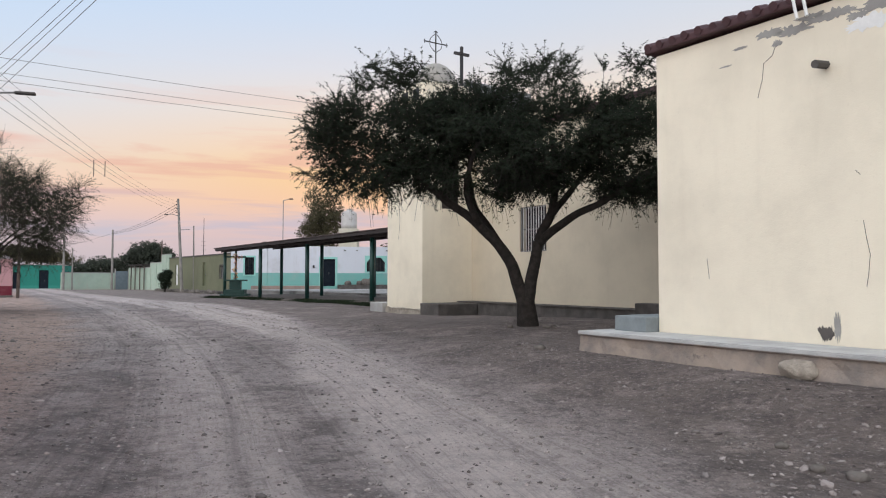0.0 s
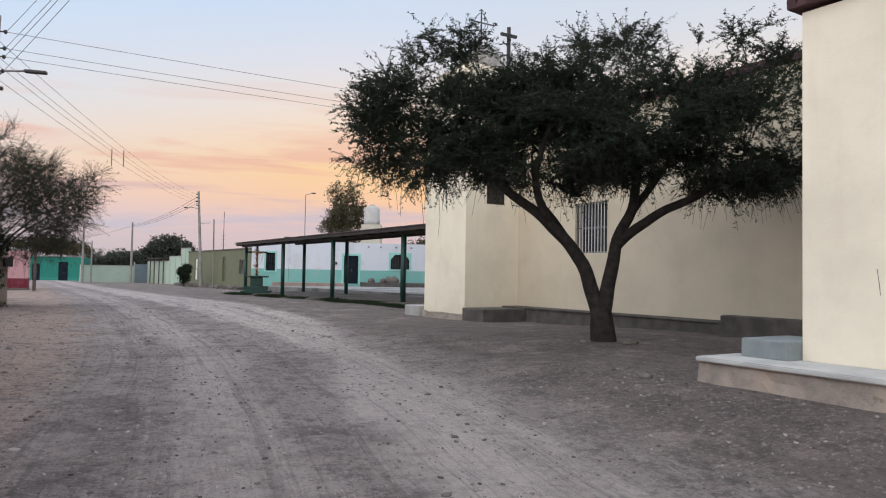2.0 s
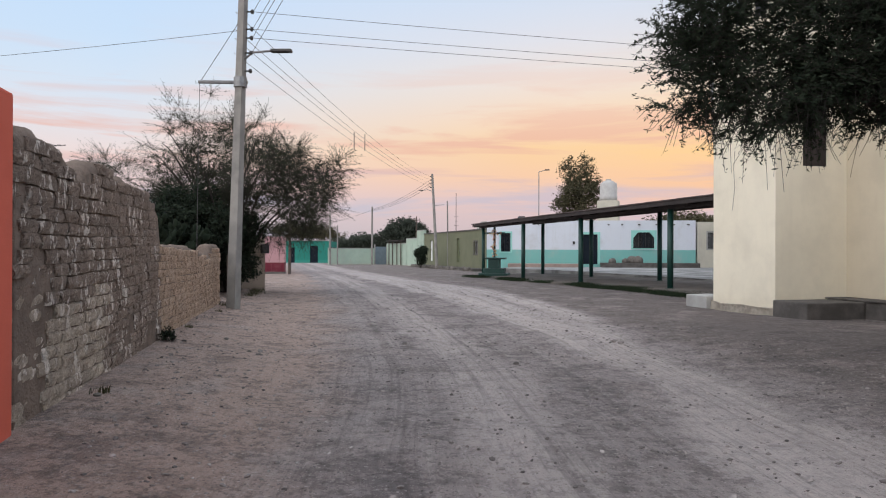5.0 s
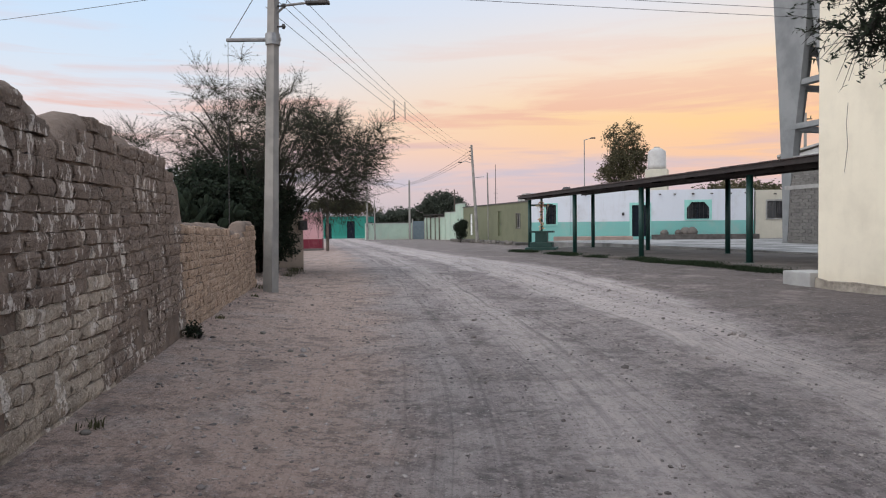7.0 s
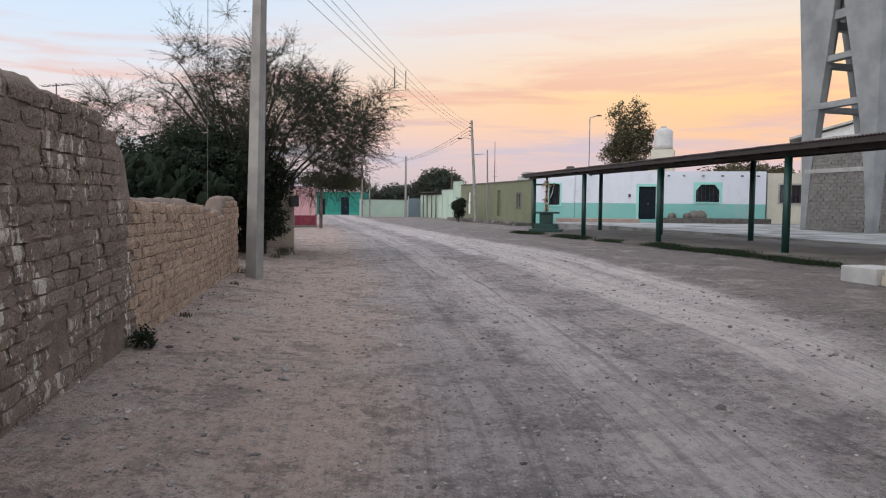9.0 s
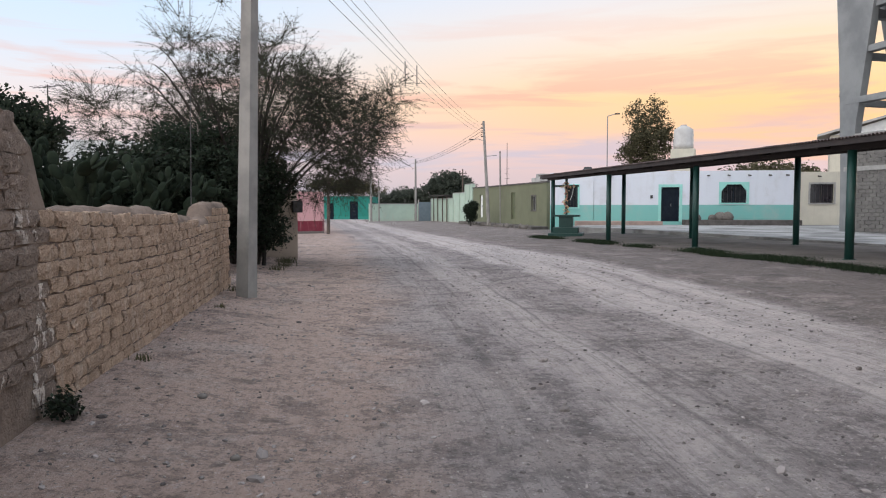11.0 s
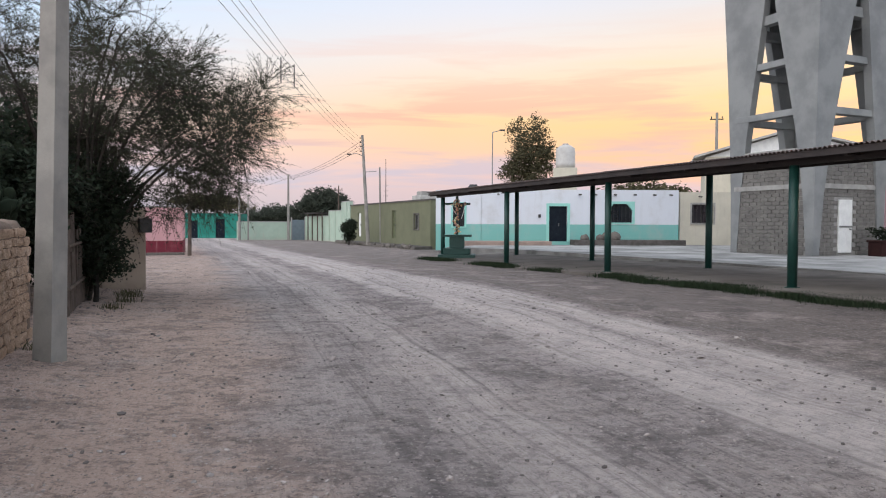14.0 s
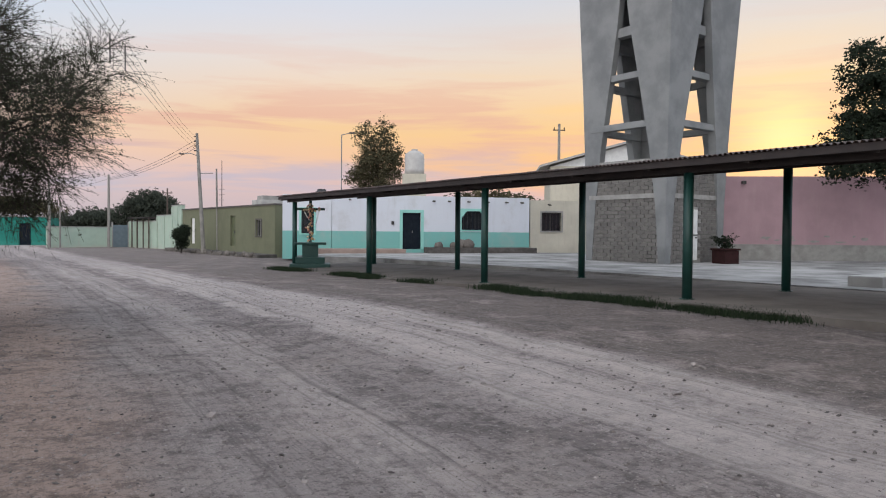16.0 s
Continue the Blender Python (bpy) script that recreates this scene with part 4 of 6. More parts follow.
def altar():
    c = (-13.2, 45.82)
    m = pose(c[0], c[1], 0.345, 0, 0, 8)
    t = thing("wayside_cross", m, "dark green wayside cross with a flower garland on a stepped altar", "shrine")
    part("base_step", bbox(-0.85, 0.85, -0.8, 0.8, -0.1, 0.14, 0.02), M_GREENPAINT, t)
    part("base_step", bbox(-0.62, 0.62, -0.6, 0.6, 0.14, 0.42, 0.02), M_GREENPAINT, t)
    part("pedestal", bbox(-0.34, 0.34, -0.34, 0.34, 0.42, 0.95, 0.02), M_GREENPAINT, t)
    part("altar_top", bbox(-0.68, 0.68, -0.45, 0.45, 0.95, 1.05, 0.015), M_GREENPAINT, t)
    part("upright", bbox(-0.06, 0.06, -0.05, 0.05, 1.05, 2.86, 0.008), M_GREENPAINT, t)
    part("crossbar", bbox(-0.62, 0.62, -0.045, 0.045, 2.44, 2.54, 0.008), M_GREENPAINT, t)
    rng = random.Random(4)
    for i in range(46):
        k = i / 45
        z = 1.08 + 1.6 * k
        w = 0.13 if z < 1.35 else 0.06
        if rng.random() < 0.25:
            x, z = rng.uniform(-0.3, 0.45), 2.47 + rng.uniform(-0.06, 0.06)
        else:
            x = rng.gauss(0, w) + 0.05 * math.sin(k * 12)
        bm = bmesh.new()
        bmesh.ops.create_icosphere(bm, subdivisions=1, radius=rng.uniform(0.035, 0.07), matrix=Matrix.Translation((x, -0.09 + rng.uniform(-0.03, 0.03), z)))
        for v in bm.verts:
            v.co += Vector((rng.uniform(-1, 1), rng.uniform(-1, 1), rng.uniform(-1, 1))) * 0.012
        part("flower", bm, M_FLOWERS[i % 3], t)
    rib = bmesh.new()
    tube(rib, [(0.35, -0.06, 2.45), (0.30, -0.07, 2.1), (0.2, -0.08, 1.8)], 0.018, 5)
    tube(rib, [(-0.30, -0.06, 2.45), (-0.14, -0.07, 2.15), (-0.04, -0.08, 2.0)], 0.018, 5)
    part("ribbon", rib, M_WHITEPAINT, t, "white ribbon")


M_FLOWERS = [rough_stuff("cream_flower", (0.75, 0.65, 0.45), (0.65, 0.55, 0.4), 20, 60, 0.8, 0.2), rough_stuff("orange_flower", (0.66, 0.42, 0.2), (0.55, 0.33, 0.16), 20, 60, 0.8, 0.2),
             rough_stuff("pink_flower", (0.65, 0.35, 0.28), (0.5, 0.25, 0.22), 20, 60, 0.8, 0.2)]
altar()

# ---------------------------------------------------------------- houses


def leaf_door(t, x0, x1, z0, z1, y, mat, label, panels=2):
    d = part("door", bbox(x0, x1, y, y + 0.05, z0, z1), mat, t, label)
    n = panels
    w = (x1 - x0) / n
    for i in range(n):
        for a, b in ((z0 + 0.12, z0 + (z1 - z0) * 0.45), (z0 + (z1 - z0) * 0.52, z1 - 0.12)):
            part("panel", bbox(x0 + i * w + 0.08, x0 + (i + 1) * w - 0.08, y - 0.018, y - 0.002, a, b, 0.008), mat, d)
    part("handle", bbox((x0 + x1) / 2 + 0.05, (x0 + x1) / 2 + 0.08, y - 0.06, y - 0.002, z0 + 0.95, z0 + 1.1, 0.006), M_GALV, d)
    return d


def trim_frame(bm, x0, x1, z0, z1, w=0.14, y0=-0.02, y1=0.0, sill=True):
    box(bm, x0 - w, x0, y0, y1, z0, z1 + w)
    box(bm, x1, x1 + w, y0, y1, z0, z1 + w)
    box(bm, x0, x1, y0, y1, z1, z1 + w)
    if sill:
        box(bm, x0 - w, x1 + w, y0 - 0.03, y1, z0 - 0.08, z0)


def shell(t, L, D, H, holes, mat, roofmat, z0=0.0, parapet=0.25, back=None):
    """Four walls round a flat roof; the front has holes."""
    part("wall", wall_bm(L, H, 0.35, holes, 0, z0), mat, t)
    part("wall", bbox(0, 0.35, 0.35, D, z0, H - 0.02), back or mat, t)
    part("wall", bbox(L - 0.35, L, 0.35, D, z0, H - 0.02), back or mat, t)
    part("wall", bbox(0.35, L - 0.35, D - 0.35, D, z0, H - 0.02), back or mat, t)
    part("roof", bbox(0.35, L - 0.35, 0.35, D - 0.35, H - parapet - 0.15, H - parapet), roofmat, t)
    part("floor_inside", bbox(0.35, L - 0.35, 0.35, D - 0.35, z0 - 0.05, z0 + 0.02), M_DARK, t)


def barred_window(t, x0, x1, z0, z1, mat_frame, y=0.12, bars=6):
    w = part("window", bbox(x0, x1, y + 0.06, y + 0.09, z0, z1), M_GLASSDARK, t, "dark window pane behind bars")
    bm = bmesh.new()
    for a, b, c, d in ((x0, x0 + 0.05, z0, z1), (x1 - 0.05, x1, z0, z1), (x0 + 0.05, x1 - 0.05, z0, z0 + 0.05), (x0 + 0.05, x1 - 0.05, z1 - 0.05, z1), ((x0 + x1) / 2 - 0.025, (x0 + x1) / 2 + 0.025, z0 + 0.05, z1 - 0.05)):
        box(bm, a, b, y, y + 0.05, c, d)
    part("frame", bm, mat_frame, w)
    for i in range(bars):
        x = x0 + (i + 0.5) * (x1 - x0) / bars
        part("bar", tube_bm([(x, y - 0.06, z0), (x, y - 0.06, z1)], 0.010, 5), M_IRON, w)
    return w


M_GLASSDARK = rough_stuff("dim_window_glass", (0.012, 0.014, 0.018), (0.02, 0.022, 0.026), 2, 20, 0.12, 0.02)
M_WHITETEAL = dado_plaster("white_and_teal_paint", (0.19, 0.43, 0.395), (0.60, 0.62, 0.67), 1.90)
M_ROOFDUST = rough_stuff("dusty_flat_roof", (0.30, 0.27, 0.24), (0.22, 0.2, 0.18), 2, 30, 0.95, 0.3)
M_BEIGE = plaster("beige_plaster", (0.56, 0.52, 0.43), 0.3)
M_OLIVE = plaster("olive_green_plaster", (0.165, 0.170, 0.112), 0.15, (0.22, 0.20, 0.14))
M_MINT = plaster("faded_mint_plaster", (0.38, 0.47, 0.39), 0.8, (0.42, 0.40, 0.34), 0.1)
M_TEALHOUSE = dado_plaster("teal_house_paint", (0.04, 0.22, 0.175), (0.028, 0.19, 0.15), 0.5, (0.05, 0.22, 0.18))
M_PINKHOUSE = dado_plaster("pink_and_maroon_paint", (0.17, 0.03, 0.045), (0.54, 0.31, 0.32), 0.95, (0.5, 0.3, 0.3))
M_PINKWALL = plaster("faded_pink_plaster", (0.43, 0.285, 0.315), 0.22, (0.50, 0.40, 0.38), 0.8)


def white_house():
    p, q = (-13.6, 55.72), (-1.9, 58.62)
    L = gap(p, q)
    m = along(p, q)
    t = thing("white_house", m, "long white house with a teal painted dado and rain spouts", "house")
    # positions along the front
    dx0, dx1 = 4.12, 5.22
    ax0, ax1 = 7.72, 9.2
    shell(t, L, 7, 4.0, [(dx0, dx1, 0.86, 3.0), (ax0, ax1, 2.02, 3.15)], M_WHITETEAL, M_ROOFDUST, 0.4)
    leaf_door(t, dx0, dx1, 0.86, 3.0, 0.16, M_BLUEDARK, "dark blue double door")
    bm = bmesh.new()
    trim_frame(bm, dx0, dx1, 0.86, 3.0, 0.17, -0.03, 0.0, False)
    part("door_frame", bm, M_TEALTRIM, t, "teal painted door surround")
    w = barred_window(t, ax0, ax1, 2.02, 3.15, M_BLUEDARK)
    bm = bmesh.new()
    # cut upper corners give the arch; surround follows them
    for s, x in ((1, ax0), (-1, ax1)):
        vs = [bm.verts.new((x, y, z)) for y in (-0.031, 0.11) for z in (2.75, 3.15)] + [bm.verts.new((x + s * 0.32, y, 3.15)) for y in (-0.031, 0.11)]
        a, b, c, d, e, f = vs
        for face in ((a, b, e), (c, d, f), (a, c, f, e), (b, d, c, a), (b, e, f, d)):
            bm.faces.new(face)
    bmesh.ops.recalc_face_normals(bm, faces=bm.faces)
    trim_frame(bm, ax0, ax1, 2.02, 3.15, 0.15, -0.03, 0.0)
    part("window_surround", bm, M_TEALTRIM, w, "teal painted window surround")
    for x in (1.0, 5.95, 6.9, 8.1, 9.3, 10.5, 11.5):
        part("rain_spout", tube_bm([(x, 0.1, 3.72), (x, -0.45, 3.68)], 0.05, 6), M_CONC_DARK, t)
    part("lamp", bbox(3.45, 3.6, -0.1, -0.005, 2.3, 2.5, 0.02), M_IRON, t, "small dark wall lamp")
    part("step", bbox(-1.2, 4.0, -1.6, -0.002, 0.4, 0.9, 0.03), M_STEPBRICK, t, "brick coloured raised step")
    part("step", bbox(5.4, L, -1.3, -0.002, 0.4, 0.98, 0.03), M_CONC_DARK, t, "dark concrete bench step")
    # angled end wall with its window
    p2 = (-16.35, 55.42)
    t2 = thing("white_house_wing", along(p2, (-13.62, 55.70)), "white wing of the house with a teal dado", "house")
    L2 = gap(p2, (-13.62, 55.70))
    shell(t2, L2, 6, 3.95, [(1.05, 1.75, 1.75, 3.1)], M_WHITETEAL, M_ROOFDUST, 0.3)
    barred_window(t2, 1.05, 1.75, 1.75, 3.1, M_BLUEDARK, 0.12, 4)
    bm = bmesh.new()
    trim_frame(bm, 1.05, 1.75, 1.75, 3.1, 0.12, -0.03, 0.0)
    part("window_surround", bm, M_TEALTRIM, t2, "teal painted window surround")
    # rubble by the wall
    for i in range(9):
        rr = random.Random(i)
        single = bmesh.new()
        r = rr.uniform(0.18, 0.36)
        bmesh.ops.create_icosphere(single, subdivisions=2, radius=r)
        for v in single.verts:
            v.co *= 1 + 0.3 * noise.noise(v.co * 3 + Vector((i, 0, 0)))
        ob = mesh_object("boulder", single, M_STONE, True)
        x = rr.uniform(5.9, 8.0)
        ob.matrix_basis = m @ pose(x, -0.6 + rr.uniform(-0.3, 0.3), 0.98 + r * 0.5)
        tagged(ob, "grey boulder heaped by the white house", "stone", "boulders by the white house")


M_STEPBRICK = rough_stuff("brick_step", (0.36, 0.27, 0.23), (0.28, 0.21, 0.18), 2, 30, 0.9, 0.3)
white_house()


def beige_house():
    p, q = (-1.8, 58.9), (3.4, 60.2)
    t = thing("beige_house", along(p, q), "beige plastered house with an arched barred window", "house")
    L = gap(p, q)
    shell(t, L, 6, 3.9, [(0.75, 2.1, 2.0, 3.15)], M_BEIGE, M_ROOFDUST, 0.4)
    w = barred_window(t, 0.75, 2.1, 2.0, 3.15, M_IRON)
    bm = bmesh.new()
    trim_frame(bm, 0.75, 2.1, 2.0, 3.15, 0.1, -0.03, 0.0)
    part("window_surround", bm, M_CONC, w)
    part("rain_spout", tube_bm([(1.2, 0.1, 3.65), (1.2, -0.4, 3.6)], 0.05, 6), M_CONC_DARK, t)


beige_house()


def olive_house():
    p, q = (-29.3, 77.0), (-18.1, 61.6)
    t = thing("olive_house", along(p, q), "olive green plastered house on a stone footing", "house")
    L = gap(p, q)
    shell(t, L, 8, 3.55, [(2.2, 3.2, 0.75, 2.85), (11.2, 12.2, 0.75, 2.95), (16.0, 16.9, 1.5, 2.6)], M_OLIVE, M_ROOFDUST, 0.0)
    leaf_door(t, 2.2, 3.2, 0.75, 2.85, 0.12, M_WHITEPAINT, "pale door", 1)
    leaf_door(t, 11.2, 12.2, 0.75, 2.95, 0.12, M_OLIVEDOOR, "dark olive door", 1)
    barred_window(t, 16.0, 16.9, 1.5, 2.6, M_CONC, 0.1, 3)
    bm = bmesh.new()
    trim_frame(bm, 16.0, 16.9, 1.5, 2.6, 0.09, -0.025, 0.0)
    part("window_surround", bm, M_CONC_DARK, t)
    part("coping", bbox(-0.05, L + 0.05, -0.06, 0.4, 3.55, 3.66), M_CONC_DARK, t)
    part("coping", bbox(L - 0.37, L + 0.06, 0.42, 8.0, 3.55, 3.64), M_CONC_DARK, t)
    rng = random.Random(12)
    foot = part("footing", bbox(-0.5, L + 0.4, -1.35, -0.002, -0.2, 0.34, 0.03), M_CONC_DARK, t, "rough stone footing")
    for i in range(90):
        bm = bmesh.new()
        r = rng.uniform(0.10, 0.22)
        bmesh.ops.create_icosphere(bm, subdivisions=1, radius=r, matrix=Matrix.Translation((rng.uniform(0, L + 0.3), -1.35 + rng.uniform(-0.1, 0.1), rng.uniform(0.05, 0.35))))
        for v in bm.verts:
            v.co += Vector((rng.uniform(-1, 1), rng.uniform(-1, 1), rng.uniform(-1, 1))) * 0.03
        part("stone", bm, M_STONE, foot)
    # a water drum and clutter on the roof
    part("roof_hut", bbox(5.5, 7.6, 4.0, 6.0, 3.4, 4.4, 0.03), M_CONC_PALE, t)
    part("roof_hut", bbox(6.1, 7.3, 4.2, 5.6, 4.4, 4.75, 0.03), M_CONC, t)


M_OLIVEDOOR = rough_stuff("olive_door", (0.10, 0.115, 0.05), (0.08, 0.09, 0.045), 3, 40, 0.6, 0.2)
olive_house()


def mint_walls():
    pts = [(-29.5, 77.3, 4.05), (-31.2, 79.8, 3.95), (-31.25, 79.9, 3.3), (-33.6, 82.6, 3.05), (-33.7, 82.7, 2.75), (-38.4, 88.0, 2.55)]
    for i, ((x0, y0, z0), (x1, y1, z1)) in enumerate(zip(pts[::2], pts[1::2])):
        p, q = (x1, y1), (x0, y0)
        ob = thing("mint_wall", along(p, q), "faded mint green plastered street wall with stains", "wall", "mint street walls", "structure")
        L = gap(p, q)
        part("panel", bbox(0, L, 0, 0.3, -0.2, (z0 + z1) / 2), M_MINT, ob)
        part("coping", bbox(-0.02, L + 0.02, -0.04, 0.34, (z0 + z1) / 2, (z0 + z1) / 2 + 0.08), M_CONC, ob)
        for k in range(int(L / 1.8) + 1):
            part("pilaster", bbox(k * 1.8, k * 1.8 + 0.2, -0.05, -0.002, -0.2, (z0 + z1) / 2 - 0.05), M_MINT, ob)
    # gate and low wall that close the street's far end
    ob = thing("far_wall", along((-44.3, 83.5), (-39.9, 87.4)), "long low mint green wall at the end of the street", "wall", "", "structure")
    L = gap((-44.3, 83.5), (-39.9, 87.4))
    part("panel", bbox(0, L, 0, 0.3, -0.2, 2.05), M_MINT, ob)
    part("coping", bbox(0, L, -0.04, 0.34, 2.05, 2.13), M_CONC, ob)
    g = thing("street_gate", along((-39.8, 87.5), (-38.5, 88.1)), "blue-grey sheet metal gate in the far wall", "gate")
    part("leaf", bbox(0, 1.35, 0.05, 0.1, 0.0, 2.3), M_GATEBLUE, g)
    part("post", bbox(-0.15, 0, 0, 0.2, -0.1, 2.6), M_CONC, g)
    part("post", bbox(1.35, 1.5, 0, 0.2, -0.1, 2.6), M_CONC, g)
    lt = thing("lean_to_roof", along((-38.0, 86.4), (-33.2, 81.2)), "dark lean-to roof over the mint wall", "roof")
    part("roof", bbox(0, 4.5, 0.1, 2.2, 2.95, 3.05), M_RUSTDARK, lt)
    for x in (0.15, 1.5, 3.0, 4.35):
        part("post", bbox(x, x + 0.1, 0.4, 0.5, -0.1, 2.95), M_WOOD, lt)


M_GATEBLUE = rough_stuff("blue_grey_sheet", (0.13, 0.17, 0.20), (0.1, 0.135, 0.16), 3, 40, 0.6, 0.2)
mint_walls()


def teal_house():
    p, q = (-56.5, 90.6), (-49.2, 92.9)
    t = thing("teal_house", along(p, q), "low teal painted house with dark openings", "house")
    L = gap(p, q)
    shell(t, L, 7, 3.1, [(2.0, 2.9, 0.1, 2.2), (5.0, 6.1, 0.1, 2.45)], M_TEALHOUSE, M_ROOFDUST, -0.2)
    leaf_door(t, 5.0, 6.1, 0.1, 2.45, 0.15, M_BLUEDARK, "dark door", 2)
    leaf_door(t, 2.0, 2.9, 0.1, 2.2, 0.15, M_BLUEDARK, "dark door", 1)
    part("side_door", bbox(L, L + 0.03, 1.2, 2.0, 0.1, 2.3), M_BLUEDARK, t)
    part("side_door", bbox(L, L + 0.03, 3.4, 4.2, 0.1, 2.3), M_BLUEDARK, t)
    part("coping", bbox(-0.05, L + 0.05, -0.05, 0.4, 3.1, 3.18), M_CONC, t)
    part("step", bbox(-0.2, L + 0.6, -0.6, -0.002, -0.2, 0.1), M_CONC_PALE, t)


teal_house()


def pink_house():
    p, q = (-33.4, 44.9), (-28.6, 47.7)
    t = thing("pink_house", along(p, q), "small pink house with a maroon dado", "house")
    L = gap(p, q)
    shell(t, L, 6, 2.72, [], M_PINKHOUSE, M_ROOFDUST, -0.1)
    part("footing", bbox(-0.2, L + 0.1, -0.18, -0.002, -0.2, 0.32, 0.03), M_STONE, t)
    part("coping", bbox(-0.05, L + 0.05, -0.05, 0.4, 2.72, 2.8), M_CONC, t)
    part("meter_box", bbox(0.75, 1.1, -0.14, -0.002, 1.6, 2.1, 0.01), M_IRON, t)


pink_house()


def pink_wall():
    ob = thing("pink_wall", along((6.6, 49.4), (30, 46.6)), "long faded pink wall behind the plaza", "wall", "", "structure")
    part("panel", bbox(-0.9, 23.5, 0, 0.35, 0.4, 4.72), M_PINKWALL, ob)
    part("plinth", bbox(-0.9, 23.5, -0.3, -0.002, 0.4, 1.42), M_CONC, ob, "grey concrete plinth")
    rngp = random.Random(14)
    for i in range(16):
        bm = bmesh.new()
        x, z, w, hh = rngp.uniform(1.5, 14), rngp.uniform(1.5, 1.85), rngp.uniform(0.15, 0.7), rngp.uniform(0.08, 0.25)
        ring = []
        for k in range(20):
            a = 2 * math.pi * k / 20
            f = rngp.uniform(0.55, 1.05)
            ring.append(bm.verts.new((x + math.cos(a) * w / 2 * f, -0.004, z + math.sin(a) * hh / 2 * f)))
        face = bm.faces.new(ring)
        g = bmesh.ops.extrude_face_region(bm, geom=[face])
        for v in g["geom"]:
            if isinstance(v, bmesh.types.BMVert):
                v.co.y = 0.02
        bmesh.ops.recalc_face_normals(bm, faces=bm.faces)
        part("peeled_patch", bm, M_CONC, ob, "grey patch of peeled paint")
    part("wall_light", bbox(0.55, 0.75, -0.15, -0.005, 4.35, 4.5, 0.01), M_IRON, ob)


pink_wall()
# ---------------------------------------------------------------- water tower


def water_tower():
    c = Vector((1.97, 46.85, 0.66))
    ang = 9.5
    t = thing("water_tower", pose(c.x, c.y, c.z, 0, 0, -ang), "tall grey concrete water tower on four flared legs", "water tower")
    R = 2.95
    corners = [Vector((-R + 0.2, 0, 0)), Vector((0.15, -R, 0)), Vector((R, 0, 0)), Vector((-0.15, R, 0))]
    H = 12.8
    for i, p in enumerate(corners):
        d = p.normalized()
        f1, f2 = (corners[i - 1] - p).normalized(), (corners[(i + 1) % 4] - p).normalized()
        bm = bmesh.new()
        rings = []
        for z, w, out in ((-0.1, 0.34, 0.16), (2.5, 0.56, 0.20), (5.0, 0.96, 0.32), (7.5, 1.50, 0.46), (10.2, 2.12, 0.66), (11.6, 2.36, 0.76), (H, 2.5, 0.84)):
            o = p + d * out * (0.72 if i == 0 else 1.0) + Vector((0, 0, z))
            th = 0.36
            rings.append([bm.verts.new(v) for v in (o, o + f1 * w, o + f1 * w + f2 * th, o + (f1 + f2) * th, o + f2 * w + f1 * th, o + f2 * w)])
        for a, b in zip(rings, rings[1:]):
            for k in range(6):
                bm.faces.new((a[k], a[(k + 1) % 6], b[(k + 1) % 6], b[k]))
        bm.faces.new(rings[-1])
        bmesh.ops.recalc_face_normals(bm, faces=bm.faces)
        part("leg", bm, M_TOWER, t)
    for z, h in ((5.72, 0.28), (7.85, 0.28), (9.7, 0.4)):
        for i in range(4):
            a, b = corners[i], corners[(i + 1) % 4]
            m = Matrix.Translation((a + b) / 2) @ Matrix.Rotation(math.atan2(b.y - a.y, b.x - a.x), 4, "Z")
            L = (b - a).length
            part("tie_beam", bbox(-L / 2 + 0.2, L / 2 - 0.2, -0.2, 0.2, z, z + h, 0.02, m), M_TOWER, t)
    part("tank_floor", tube_bm([(0, 0, H - 0.35), (0, 0, H - 0.02)], [2.6, 2.6], 24), M_TOWER, t)
    # block room between the legs: courses of concrete blocks
    bw, bh = 0.40, 0.17
    block = bmesh.new()
    box(block, -bw / 2 + 0.008, bw / 2 - 0.008, -0.07, 0.07, 0.008, bh - 0.008, None, 0.006)
    bme = bpy.data.meshes.new("block")
    block.to_mesh(bme)
    block.free()
    bme.materials.append(M_BLOCK)
    rng = random.Random(9)
    for i in range(4):
        a, b = corners[i], corners[(i + 1) % 4]
        m = Matrix.Translation(a) @ Matrix.Rotation(math.atan2(b.y - a.y, b.x - a.x), 4, "Z")
        L = (b - a).length
        room = part("room_wall", bbox(0.1, L - 0.1, -0.035, 0.05, -0.05, 4.15, 0.0, m), M_MORTAR, t, "grey block wall")
        part("lintel_beam", bbox(0.1, L - 0.1, -0.12, 0.12, 2.72, 2.92, 0.0, m), M_CONC, t)
        part("room_roof_edge", bbox(0.1, L - 0.1, -0.14, 0.14, 4.15, 4.38, 0.0, m), M_CONC, t)
        if i in (0, 1):
            for r in range(24):
                z = r * bh + 0.02
                if 2.6 < z < 2.9:
                    continue
                off = (r % 2) * bw / 2
                x = 0.35 + off
                while x < L - 0.3:
                    if not (i == 1 and z < 2.3 and 1.2 < x < 2.35):
                        o = new("block", bme)
                        o.parent = room
                        o.matrix_basis = m @ pose(x, rng.uniform(-0.006, 0.006), z)
                    x += bw
        if i == 1:
            d = part("door", bbox(1.38, 2.18, -0.12, -0.05, 0.12, 2.28, 0.01, m), M_WHITEPAINT, t, "white metal door")
            part("rail", bbox(1.40, 2.16, -0.135, -0.121, 1.15, 1.22, 0.0, m), M_GALV, d)
            part("handle", bbox(2.02, 2.10, -0.16, -0.121, 1.05, 1.1, 0.0, m), M_IRON, d)
    part("room_roof", bbox(-1.6, 1.6, -1.6, 1.6, 4.2, 4.34, 0.0, Matrix.Rotation(radians(45), 4, "Z")), M_CONC, t)


